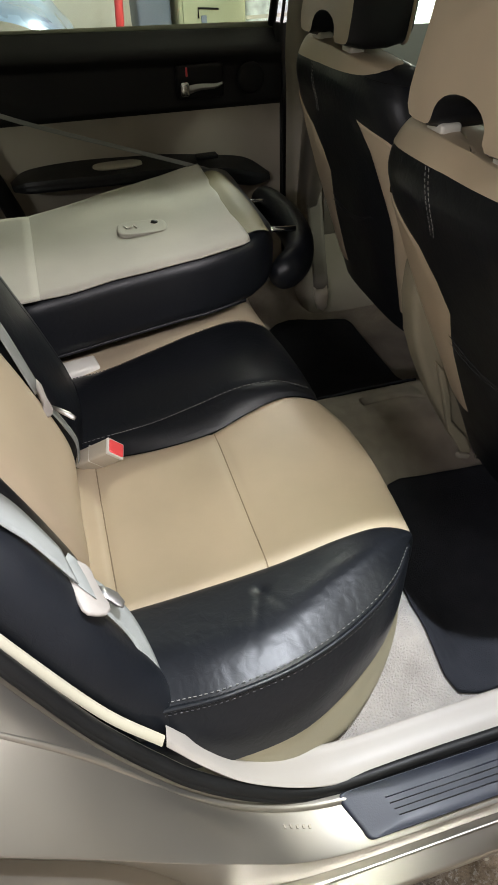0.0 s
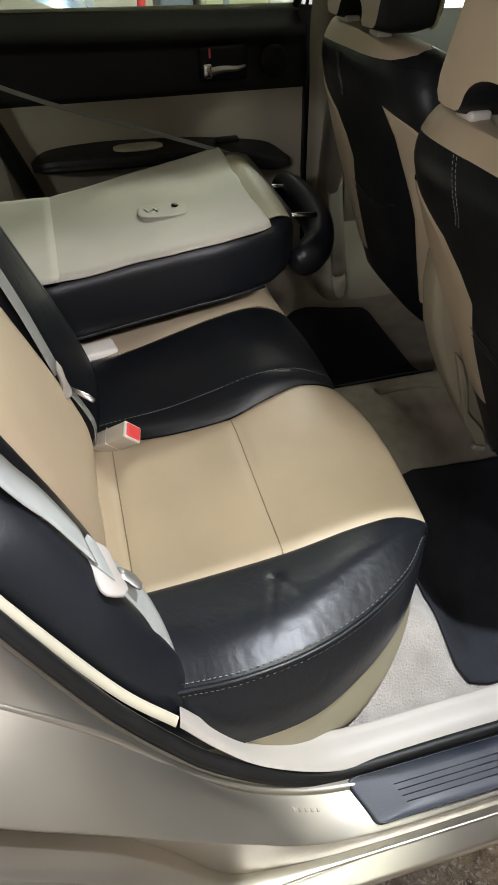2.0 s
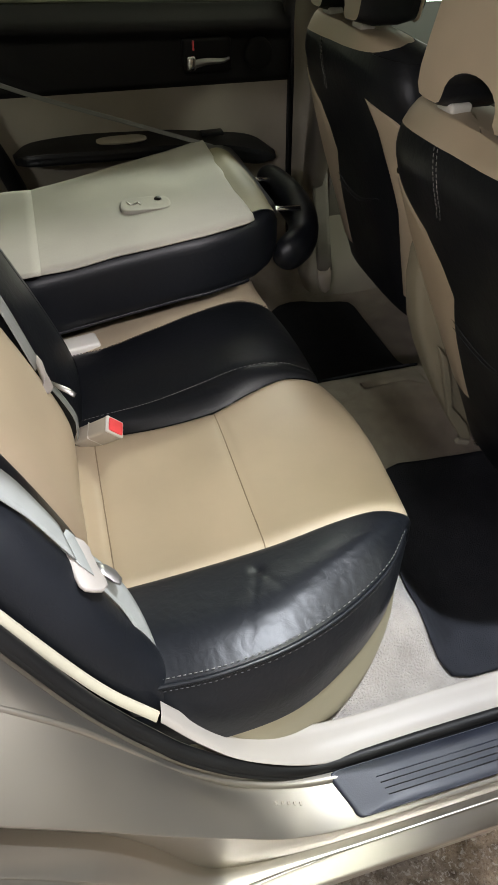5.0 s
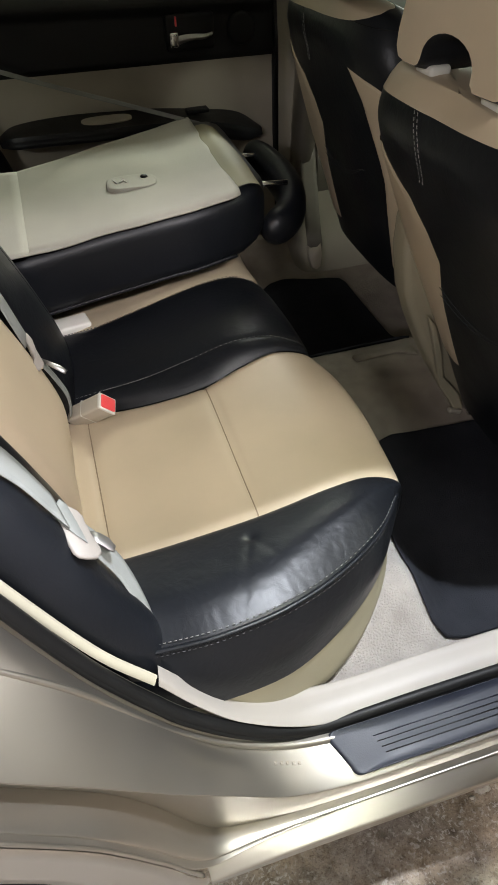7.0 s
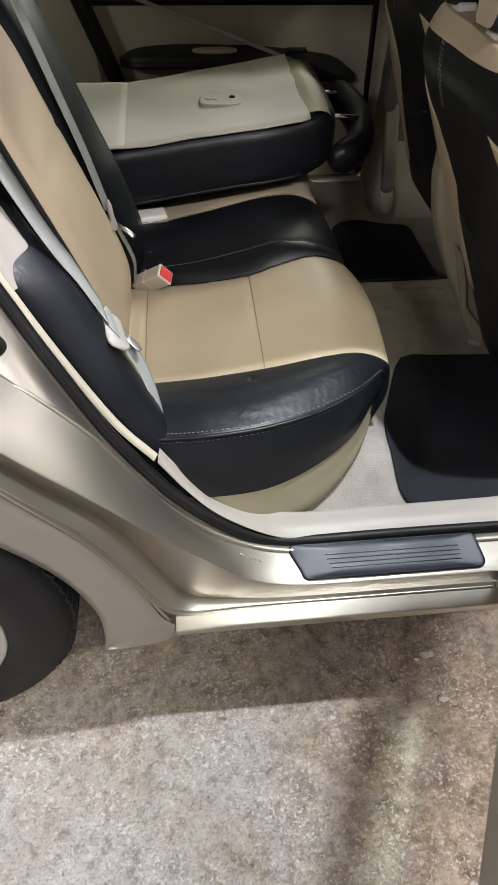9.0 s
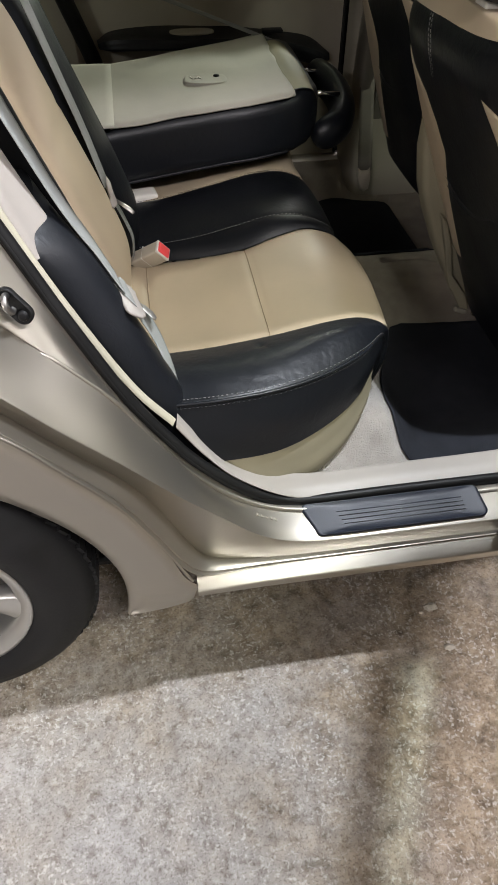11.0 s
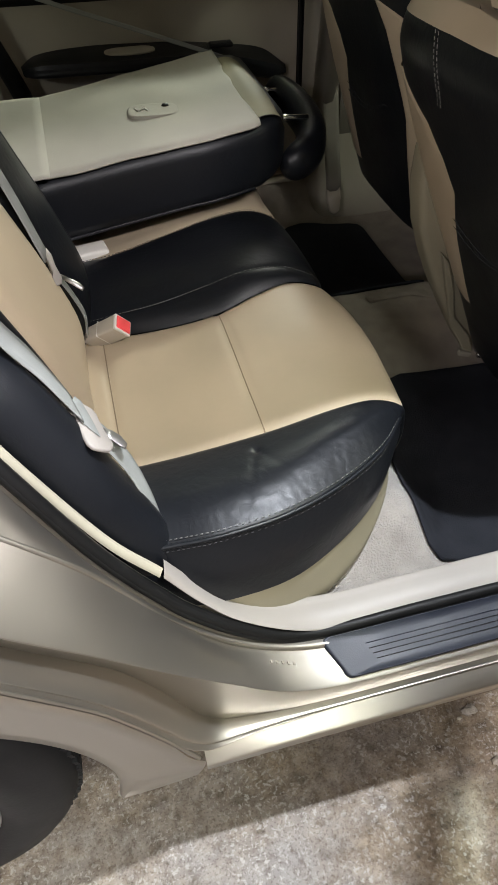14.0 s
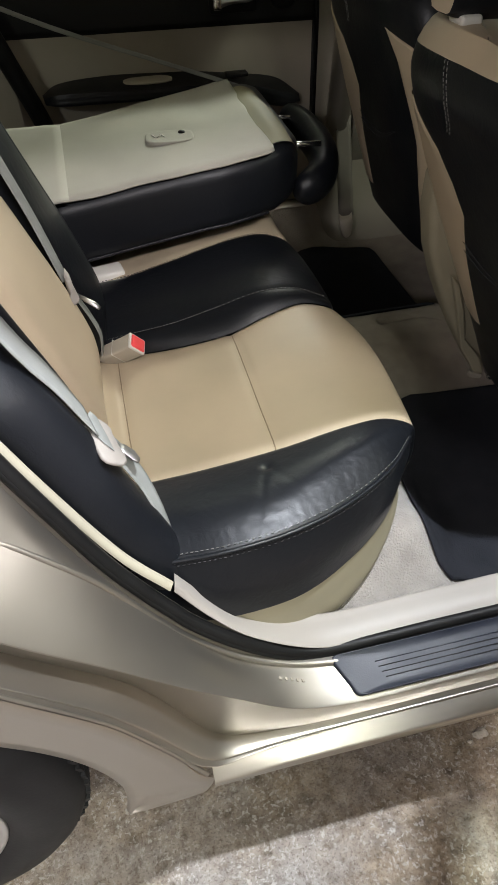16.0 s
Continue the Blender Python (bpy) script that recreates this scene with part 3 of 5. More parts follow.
for x, y, turn in ((WX + 2.70, 0.50, 0), (WX, 1.98, 180), (WX + 2.70, 1.98, 180)):
    copy_thing(whl, pose(x, y, 0, 0, 0, turn))

# ---------------------------------------------------------------- floor of the car, carpets and mats


def ease(f):
    f = min(1.0, max(0.0, f))
    return f * f * (3 - 2 * f)


def floor_z(y, x=1.0):
    """Pan and tunnel across the car; it climbs under the front of the rear bench."""
    z = lerp_table([(0.50, 0.345), (0.58, 0.338), (0.66, 0.318), (0.76, 0.290), (1.04, 0.272), (1.09, 0.285), (1.14, 0.325), (1.20, 0.345), (1.30, 0.345), (1.37, 0.325), (1.43, 0.262), (1.50, 0.236), (1.84, 0.232), (1.92, 0.26), (2.0, 0.33)], y)
    return z + 0.095 * ease((0.615 - x) / 0.10) * ease((y - 0.59) / 0.13)


def carpet_patch(y0, y1, x0, x1, lift=0.0):
    ys = [y0 + (y1 - y0) * k / 70 for k in range(71)]
    return sheet([[(x, y, floor_z(y, x) + lift + 0.0016 * noise.noise(Vector((x * 40, y * 40, 1)))) for y in ys] for x in [x0 + (x1 - x0) * i / 110 for i in range(111)]])


part("carpet", carpet_patch(0.55, 1.06, 0.15, 1.75), CARPET, car, "grey-beige loop carpet")
part("tunnel_carpet", carpet_patch(1.06, 1.99, 0.15, 1.75), CARPET_TAN, car, "taupe carpet over the tunnel")
part("under_floor", box(-1.4, 2.0, 0.56, 1.95, 0.20, 0.222), DARK, car)


def mat(name, outline, label, thick=0.007):
    """A cut carpet mat lying on the floor, with a raised bound edge."""
    t = thing(name, label, "floor mat", "floor mats", at=(*outline[0], floor_z(outline[0][1], outline[0][0])))
    P = [Vector((x, y, 0)) for x, y in outline]
    loop = []
    for i, p in enumerate(P):
        a, b = P[i - 1], P[(i + 1) % len(P)]
        for f in (0.0, 0.5, 1.0):
            q0, q1 = p.lerp(a, 0.035 / (p - a).length), p.lerp(b, 0.035 / (p - b).length)
            loop.append(q0.lerp(p, f).lerp(p.lerp(q1, f), f))
    full = []
    for a, b in zip(loop, loop[1:] + loop[:1]):
        n = max(1, int((b - a).length / 0.02))
        full += [a.lerp(b, k / n) for k in range(n)]
    c = sum(full, Vector()) / len(full)
    rings = []
    for s, h in ((1.0, 0.0), (1.0, thick * 0.7), (0.992, thick), (0.95, thick * 0.85), (0.9, thick * 0.85), (0.85, thick * 0.85), (0.8, thick * 0.85), (0.72, thick * 0.85), (0.6, thick * 0.85), (0.45, thick * 0.85), (0.25, thick * 0.85), (0.0004, thick * 0.85)):
        r = []
        for q in full:
            w = c.lerp(q, s)
            r.append((w.x, w.y, floor_z(w.y, w.x) + 0.003 + h + 0.0015 * noise.noise(w * 14)))
        rings.append(r)
    part("mat_body", sheet(rings, closed_v=True), MAT_BLACK, t)
    return t


solid(part("carpet_edge", sheet([[(x, y0 + (y1 - y0) * k / 6, floor_z(y0 + (y1 - y0) * k / 6, x) + 0.0035) for k in range(7)] for x, y0, y1 in ((0.706, 1.290, 0.0295 + 1.290), (0.76, 1.292, 1.325), (0.81, 1.294, 1.330), (0.850, 1.270, 1.335))]), CARPET_TAN, car, "taupe carpet edging"), 0.0025)
mat("floor_mat", [(0.550, 0.602), (0.537, 0.700), (0.565, 0.83), (0.668, 1.096), (1.12, 1.070), (1.12, 0.602)], "black carpet floor mat in the near footwell")
mat("floor_mat", [(0.645, 1.845), (0.72, 1.868), (0.79, 1.850), (0.900, 1.832), (0.900, 1.378), (0.62, 1.362)], "black carpet floor mat in the far footwell")

# ---------------------------------------------------------------- rear seat cushion
cushion = thing("rear_seat_cushion", "black and beige leather rear bench cushion", "car seat", at=(0.32, 1.24, 0.33))


def front_roll(c):
    """Carries a top line over the front edge of the bench and down its face."""
    x, y, z = c[-1]
    return c + [(x + 0.013, y, z - 0.028), (x + 0.012, y, z - 0.09), (x - 0.03, y, 0.345)]


BOT = [(0.07, 0.585, 0.450), (0.14, 0.574, 0.445), (0.213, 0.569, 0.444), (0.299, 0.579, 0.446), (0.382, 0.616, 0.453), (0.448, 0.660, 0.470), (0.490, 0.710, 0.495), (0.503, 0.738, 0.480), (0.503, 0.752, 0.440), (0.475, 0.760, 0.345)]
PIP = [(0.07, 0.607, 0.545), (0.138, 0.598, 0.553), (0.205, 0.592, 0.560), (0.291, 0.602, 0.561), (0.375, 0.631, 0.559), (0.452, 0.677, 0.557), (0.504, 0.735, 0.547), (0.520, 0.756, 0.520), (0.519, 0.761, 0.460), (0.485, 0.764, 0.345)]
SID = [tuple(Vector(p).lerp(Vector(q), 0.5) + Vector((0.004 * k / 9, -0.007 if k < 6 else -0.003, 0))) for k, (p, q) in enumerate(zip(BOT, PIP))]
CR1 = [(0.07, 0.660, 0.554), (0.136, 0.652, 0.563), (0.205, 0.646, 0.570), (0.292, 0.654, 0.575), (0.380, 0.681, 0.576), (0.455, 0.714, 0.572), (0.513, 0.750, 0.551), (0.528, 0.759, 0.522), (0.527, 0.763, 0.460), (0.490, 0.766, 0.345)]
BD1 = front_roll([(0.061, 0.767, 0.525), (0.118, 0.766, 0.528), (0.207, 0.768, 0.532), (0.315, 0.765, 0.549), (0.414, 0.771, 0.563), (0.476, 0.774, 0.563), (0.520, 0.768, 0.546)])
BD2 = front_roll([(0.059, 1.110, 0.505), (0.120, 1.104, 0.509), (0.210, 1.086, 0.523), (0.306, 1.081, 0.539), (0.377, 1.098, 0.553), (0.447, 1.114, 0.559), (0.504, 1.114, 0.542)])
STI = front_roll([(0.060, 1.133, 0.525), (0.120, 1.131, 0.534), (0.208, 1.127, 0.547), (0.293, 1.134, 0.562), (0.372, 1.140, 0.578), (0.445, 1.146, 0.572), (0.507, 1.141, 0.546)])
BD3 = front_roll([(0.051, 1.331, 0.532), (0.101, 1.325, 0.540), (0.159, 1.323, 0.548), (0.275, 1.353, 0.559), (0.361, 1.366, 0.572), (0.441, 1.388, 0.566), (0.492, 1.376, 0.549)])


def level(y, lift, x1):
    """A curve from the back of the bench to its front, which stands higher."""
    return front_roll([(x, y, z + lift) for x, z in ((0.06, 0.517), (0.12, 0.520), (0.21, 0.529), (0.31, 0.545), (0.40, 0.557), (0.468, 0.559), (x1, 0.544))])


DIMPLE = (0.282, 0.722)


def seat_patch(name, ctrl, nu, mat, label="", sink=0.004, seam=None, nv=84):
    """A padded cover panel whose edges are drawn down into the seams."""
    bm = surface(ctrl, nu, nv)
    bm.verts.ensure_lookup_table()
    for i, v in enumerate(bm.verts):
        j, k = divmod(i, nv + 1)
        if nv > 200:
            f = j / nu
            tuck = noise.noise(Vector((k * 0.06, 0.0, 5.0)))
            v.co.z += 0.0002 * math.exp(-f / 0.16) * min(1, f * 12) * (0.6 + tuck) * math.sin(k * 0.9 + 5 * tuck + 2.5 * f)
            v.co.z += min(1, f * 6) * min(1, (1 - f) * 6) * (0.0004 * noise.noise(Vector((v.co.x * 30 + v.co.y * 22, v.co.y * 52, 2.0))) + 0.00025 * noise.noise(Vector((v.co.x * 110 + v.co.y * 60, v.co.y * 120, 4.0))))
            dx, dy = v.co.x - DIMPLE[0], v.co.y - DIMPLE[1]
            v.co.z -= 0.0028 * math.exp(-(dx * dx + dy * dy) / 0.00007)
            for slope in (-0.5, 0.35):
                if dy < 0:
                    v.co.z -= 0.0010 * math.exp(-(((dx - slope * dy) / 0.006) ** 2)) * math.exp(dy / 0.05)
        if j in (0, nu):
            v.co.z -= sink
        elif j in (1, nu - 1):
            v.co.z -= sink * 0.3
        for s in seam or ():
            v.co.z -= 0.003 * math.exp(-(((v.co.x - s) / 0.006) ** 2))
    return part(name, bm, mat, cushion, label)


seat_patch("side_panel", [BOT, SID, PIP], 12, BLACK, "black leather cushion side", 0.0)
CROWN = [tuple(Vector(p).lerp(Vector(q), 0.5) + Vector((0, -h, h))) for p, q, h in zip(CR1, BD1, (0.009, 0.009, 0.009, 0.009, 0.0085, 0.0065, 0.002, 0, 0, 0))]
seat_patch("bolster", [PIP, CR1, CROWN, BD1], 44, BLACK, "black leather side bolster with a dent", 0.003, None, 340)
seat_patch("seat_panel", [BD1, level(0.85, 0.002, 0.526), level(0.94, 0.002, 0.530), level(1.03, 0.001, 0.524), BD2], 44, BEIGE, "beige leather seat panel", 0.004, (0.098, 0.308))
seat_patch("centre_edge", [BD2, between(BD2, STI, 0.5, 0.003), STI], 10, BLACK, "black leather centre edge", 0.0015)
seat_patch("centre_panel", [STI, between(STI, BD3, 0.35, 0.008), between(STI, BD3, 0.7, 0.008), BD3], 28, BLACK, "black leather centre panel", 0.003)
seat_patch("far_panel", [BD3, level(1.50, -0.008, 0.495), level(1.66, -0.022, 0.51), level(1.78, -0.02, 0.51)], 30, BEIGE, "beige leather far seat panel", 0.004, (0.098, 0.255))
seat_patch("far_bolster", [level(1.78, -0.02, 0.51), level(1.86, -0.035, 0.50), level(1.89, -0.09, 0.48), level(1.89, -0.16, 0.46)], 14, BLACK, "black leather far bolster", 0.003)
lines = [[(x, y, z + dz) for x, y, z in spline(c[:7], 60)] for c, dz in ((PIP, 0.0015), (between(PIP, CR1, 0.13), 0.003), (between(SID, PIP, 0.90), 0.0005))]
part("piping", tube(spline(PIP[:8], 60), 0.0032, 8), BLACK, cushion, "black welt piping")
for ln, d, thread in ((lines[1], (0, 0, 0.0), GREYTHREAD), (lines[2], (0, -0.002, 0), SEWN)):
    part("stitching", stitches([tuple(Vector(p) + Vector(d)) for p in ln], 0.0055, 0.0036, 0.0006), thread, cushion, "grey stitched thread")
part("stitching", stitches([(x, y, z + 0.0005) for x, y, z in spline(STI[:7], 50)], 0.005, 0.0048, 0.0005), GREYTHREAD, cushion, "pale stitched thread")
part("stitching", stitches([(x, y - 0.006, z + 0.002) for x, y, z in spline(BD3[:7], 50)], 0.005, 0.0045, 0.0006), SEWN, cushion, "pale stitched thread")
# sewn cross seams that follow the panel
panel = [o for o in cushion.children if o.name.startswith("seat_panel")][0].data.vertices
for xs in (0.308, 0.099):
    run = []
    for j in range(45):
        row = [panel[j * 85 + k].co for k in range(85)]
        a, b = next((a, b) for a, b in zip(row, row[1:]) if a.x <= xs <= b.x)
        run.append(a.lerp(b, (xs - a.x) / (b.x - a.x)) + Vector((0, 0, 0.0004)))
    part("seam", tube(run, 0.0009, 6), SEAM, cushion)
# moulded skirt under the cushion's side
SK0 = [(x, y + 0.006, z + 0.008) for x, y, z in BOT]
SK1 = [(0.07, 0.580, 0.43), (0.15, 0.574, 0.395), (0.235, 0.572, 0.366), (0.300, 0.582, 0.350), (0.357, 0.599, 0.342), (0.420, 0.636, 0.362), (0.468, 0.682, 0.396), (0.492, 0.725, 0.425), (0.49, 0.745, 0.41), (0.465, 0.757, 0.34)]
SK2 = [(x - 0.05 * min(1, max(0, (x - 0.30) / 0.1)), y + 0.05, min(z, 0.345) - 0.08) for x, y, z in SK1]
part("skirt", surface([SK0, [(x, y - 0.004, z) for x, y, z in between(SK0, SK1, 0.45)], SK1, SK2], 18, 60), OLIVE, cushion, "olive-beige vinyl skirt")
part("base", box(0.04, 0.47, 0.70, 1.84, 0.26, 0.44, 0.03), DARK, cushion)

# ---------------------------------------------------------------- near rear backrest


def back_x(z):
    return 0.098 - 0.36 * (z - 0.52) - 0.034 * max(0, (0.63 - z) / 0.10) ** 1.3


ZB = (0.49, 0.53, 0.60, 0.70, 0.80, 0.90, 0.98, 1.04, 1.06)
near_back = thing("rear_bench_back", "upright beige and black leather rear backrest", "car seat", at=(0.05, 1.05, 0.5))


def back_curve(y, out, top=0.0):
    return [(back_x(z) + out - (0.05 if z > 1.05 else 0.015 if z > 1.0 else 0), y, z) for z in ZB]


part("outer_border", surface([[(x - 0.09, y, z) for x, y, z in back_curve(0.742, 0)], back_curve(0.746, -0.014), back_curve(0.765, 0.004), back_curve(0.790, 0.006), back_curve(0.805, -0.004)], 16, 50), BLACK, near_back, "black leather border")
bm = surface([back_curve(0.805, -0.004), back_curve(0.84, 0.008), back_curve(0.94, 0.006), back_curve(1.04, 0.008), back_curve(1.082, -0.004)], 24, 60)
for v in bm.verts:
    v.co.x -= 0.004 * math.exp(-(((v.co.z - 0.842 - 0.6 * (v.co.y - 0.94) ** 2) / 0.006) ** 2))
part("back_panel", bm, BEIGE, near_back, "beige leather back panel")
part("inner_border", surface([back_curve(1.082, -0.004), back_curve(1.11, 0.018), back_curve(1.18, 0.030), back_curve(1.25, 0.022), back_curve(1.295, 0.0), [(x - 0.05, y, z) for x, y, z in back_curve(1.31, 0)], [(x - 0.13, y, z) for x, y, z in back_curve(1.308, 0)]], 30, 50), BLACK, near_back, "black leather border")
part("border_welt", tube([(x + 0.026, y, z) for x, y, z in back_curve(1.215, 0)][1:-1], 0.003, 8, 40), BLACK, near_back)
part("rear_board", surface([[(x - 0.13, y, z) for x, y, z in back_curve(y, 0)] for y in (0.742, 1.05, 1.308)], 4, 20), TAUPE, near_back)
# side bolster pad between the backrest and the door opening
pad = thing("side_bolster", "black leather side bolster pad beside the door opening", "seat bolster", at=(0.06, 0.65, 0.5))
P0 = [(0.128, 0.588, 0.478), (0.118, 0.588, 0.538), (0.070, 0.604, 0.620), (0.020, 0.626, 0.712), (-0.026, 0.641, 0.796), (-0.060, 0.655, 0.835)]
P1 = [(0.150, 0.604, 0.480), (0.146, 0.606, 0.540), (0.098, 0.622, 0.626), (0.050, 0.644, 0.716), (0.004, 0.661, 0.796), (-0.046, 0.675, 0.838)]
P2 = [(0.142, 0.640, 0.490), (0.136, 0.648, 0.556), (0.100, 0.666, 0.636), (0.058, 0.682, 0.722), (0.018, 0.694, 0.794), (-0.032, 0.706, 0.850)]
P3 = [(0.10, 0.690, 0.50), (0.098, 0.696, 0.566), (0.066, 0.712, 0.642), (0.030, 0.724, 0.724), (-0.004, 0.730, 0.790), (-0.045, 0.745, 0.875)]
P4 = [(0.02, 0.70, 0.50), (0.02, 0.706, 0.566), (-0.01, 0.722, 0.642), (-0.04, 0.734, 0.724), (-0.08, 0.744, 0.79), (-0.12, 0.758, 0.875)]
part("pad_cover", surface([[(x - 0.03, y + 0.004, z) for x, y, z in P0], P0, P1, P2, P3, P4], 28, 50), BLACK, pad)
part("pad_end", surface([[P0[-1], P1[-1], P2[-1], P3[-1], P4[-1]], [(x - 0.03, y, z + 0.004) for x, y, z in (P0[-1], P1[-1], P2[-1], P3[-1], P4[-1])]], 3, 20), BLACK, pad)
part("gap_lining", surface([[(0.03, 0.71, 0.5), (-0.06, 0.745, 0.75), (-0.16, 0.78, 1.06)], [(-0.05, 0.74, 0.5), (-0.14, 0.76, 0.75), (-0.24, 0.79, 1.06)]], 3, 10), DARK, pad)

# ---------------------------------------------------------------- folded far backrest
fold = thing("folded_backrest", "black leather rear backrest folded flat, grey-green cloth on its back", "car seat", at=(0.25, 1.62, 0.53))


FAR_EDGE = [(-0.2, 1.67), (0.0, 1.675), (0.053, 1.680), (0.148, 1.722), (0.256, 1.780), (0.37, 1.830), (0.46, 1.862), (0.56, 1.885)]


FOLD_TOP = [(-0.2, 0.69), (0.05, 0.692), (0.12, 0.700), (0.20, 0.710), (0.30, 0.722), (0.46, 0.733), (0.60, 0.728)]
FOLD_LOW = [(-0.1, 0.540), (0.07, 0.550), (0.20, 0.566), (0.32, 0.582), (0.45, 0.592), (0.60, 0.60)]
FOLD_NEAR = [(-0.1, 1.345), (0.05, 1.362), (0.20, 1.368), (0.37, 1.370), (0.46, 1.388), (0.53, 1.44), (0.6, 1.49)]


def fold_ring(x, shrink=0.0):
    yn = lerp_table(FOLD_NEAR, x) + shrink
    yf, z0, z1, r = lerp_table(FAR_EDGE, x) - shrink, lerp_table(FOLD_LOW, x) + shrink * 0.5, lerp_table(FOLD_TOP, x) - 0.003 - shrink * 0.5, 0.032
    zf = max(z1, 0.723 - shrink * 0.5)
    out = []
    for cy, cz, a0 in ((yn + r, z1 - r, 90), (yn + r * 1.1, z0 + r * 1.1, 180), (yf - r, z0 + r, 270), (yf - r, zf - r, 0)):
        rr = r * 1.1 if a0 == 180 else r
        for k in range(7):
            a = radians(a0 + k * 15)
            out.append((x, cy + rr * math.cos(a), cz + rr * math.sin(a)))
    return out


part("cover", sheet([fold_ring(x, s) for x, s in ((-0.02, 0.06), (-0.02, 0.0), (0.05, 0), (0.12, 0), (0.2, 0), (0.28, 0), (0.36, 0), (0.42, 0), (0.48, 0.0), (0.518, 0.004), (0.541, 0.016), (0.553, 0.040), (0.556, 0.08))], closed_v=True), BLACK, fold, "black leather cover")


part("welt", tube([(x, lerp_table(FOLD_NEAR, x) + 0.006, lerp_table(FOLD_LOW, x) + 0.014) for x in [0.0 + 0.46 * k / 20 for k in range(21)]], 0.004, 8), BLACK, fold, "black welt piping")


def cloth_z(x, y):
    yn = lerp_table(FOLD_NEAR, x)
    f = min(1.0, max(0.0, (y - yn) / 0.32))
    zn = lerp_table(FOLD_TOP, x)
    return zn + (max(zn, 0.727) - zn) * f + 0.003 + 0.003 * noise.noise(Vector((x * 9, y * 9, 0)))


rows = []
for i in range(49):
    x = 0.052 + (0.476 - 0.052) * i / 48
    y0 = lerp_table(FOLD_NEAR, x) + 0.002 + 0.002 * math.sin(x * 40)
    y1 = lerp_table(FAR_EDGE, x) - 0.008
    rows.append([(x, y0 + (y1 - y0) * j / 36, cloth_z(x, y0 + (y1 - y0) * j / 36) - (0.006 if j == 0 else 0)) for j in range(37)])
solid(part("back_cloth", sheet(rows), BACKING, fold, "grey-green backing cloth"), 0.004, -1)
rows = [[(x, y, cloth_z(max(x, 0.03), y) + 0.003 + 0.002 * noise.noise(Vector((x * 20, y * 7, 3)))) for y in [1.352 + 0.32 * k / 24 for k in range(25)]] for x in [-0.16 + 0.222 * i / 12 for i in range(13)]]
solid(part("hinge_flap", sheet(rows), BACKING, fold, "grey-green cloth hinge flap"), 0.004, -1)
part("end_band", surface([[(0.470, 1.425, 0.733), (0.470, 1.60, 0.736), (0.470, 1.80, 0.733)], [(0.500, 1.43, 0.7355), (0.500, 1.60, 0.740), (0.500, 1.80, 0.7355)], [(0.528, 1.445, 0.722), (0.532, 1.60, 0.726), (0.528, 1.79, 0.722)], [(0.545, 1.46, 0.690), (0.552, 1.60, 0.692), (0.545, 1.78, 0.690)]], 14, 16), OLIVE_BAND, fold, "olive vinyl end band")
LM = Matrix.Translation((0.284, 1.540, cloth_z(0.284, 1.54) + 0.001)) @ Matrix.Rotation(radians(-4), 4, "Z")
LATCH = [(0.051 * math.copysign(abs(math.cos(a)) ** 0.55, math.cos(a)), 0.034 * math.copysign(abs(math.sin(a)) ** 0.55, math.sin(a))) for a in (2 * math.pi * k / 40 for k in range(40))]
part("latch_plate", sheet([[tuple(LM @ Vector((u * q, v * q, h))) for u, v in LATCH] for q, h in ((1.04, -0.004), (1.0, 0.002), (0.95, 0.0035), (0.86, 0.003), (0.5, 0.003), (0.01, 0.003))], closed_v=True), BACKING, fold, "rounded moulded latch plate")
part("latch_hole", moved(lathe([(0.0005, 0.0035), (0.006, 0.003), (0.008, 0.0)], (0, 0, 0), n=16), LM @ Matrix.Translation((0.027, 0.018, 0.003)) @ Matrix.Rotation(radians(90), 4, "X")), DARK, fold)
for dx, turn in ((-0.033, 20), (-0.020, -35), (-0.014, 25)):
    part("mark", moved(box(-0.0016, 0.0016, -0.009, 0.009, 0.003, 0.0045), LM @ Matrix.Translation((dx, 0.004, 0)) @ Matrix.Rotation(radians(turn), 4, "Z")), WHITE, fold)
for y in (1.53, 1.70):
    part("headrest_post", tube([(0.525, y, 0.690), (0.615, y, 0.684)], 0.006, 12), CHROME, fold, "bright steel post")
ROLL = [(0.600, 1.775, 0.662), (0.614, 1.73, 0.664), (0.632, 1.65, 0.656), (0.637, 1.575, 0.640), (0.618, 1.515, 0.622), (0.580, 1.475, 0.616), (0.540, 1.455, 0.618)]
rows = []
for k, p in enumerate(spline(ROLL, 40)):
    f = k / 40
    e = abs(2 * f - 1) ** 7
    r = 0.034 * (1 - 0.6 * e)
    d = (spline(ROLL, 40)[min(40, k + 1)] - spline(ROLL, 40)[max(0, k - 1)]).normalized()
    a1 = d.cross(Vector((0, 0, 1))).normalized()
    a2 = a1.cross(d)
    rows.append([p + a1 * (r * math.cos(a)) + a2 * (r * 1.25 * math.sin(a)) for a in (2 * math.pi * q / 24 for q in range(24))])
bm = sheet(rows, closed_v=True)
bm.verts.ensure_lookup_table()
bm.faces.new(list(bm.verts)[:24])
bm.faces.new(list(bm.verts)[-24:])
part("headrest", bm, BLACK, fold, "black leather headrest")

# ---------------------------------------------------------------- belts and buckles
def plate_of(outline, m, thick):
    """A flat plate cut to an outline, with softened edges."""
    bm = bmesh.new()
    n = len(outline)
    V = [[bm.verts.new(m @ Vector((u * s, v * s, h))) for u, v in outline] for s, h in ((0.93, -thick / 2), (1.0, -thick / 4), (1.0, thick / 4), (0.93, thick / 2))]
    for a, b in zip(V, V[1:]):
        for k in range(n):
            bm.faces.new((a[k], a[(k + 1) % n], b[(k + 1) % n], b[k]))
    bm.faces.new(V[0])
    bm.faces.new(V[-1])
    return bm


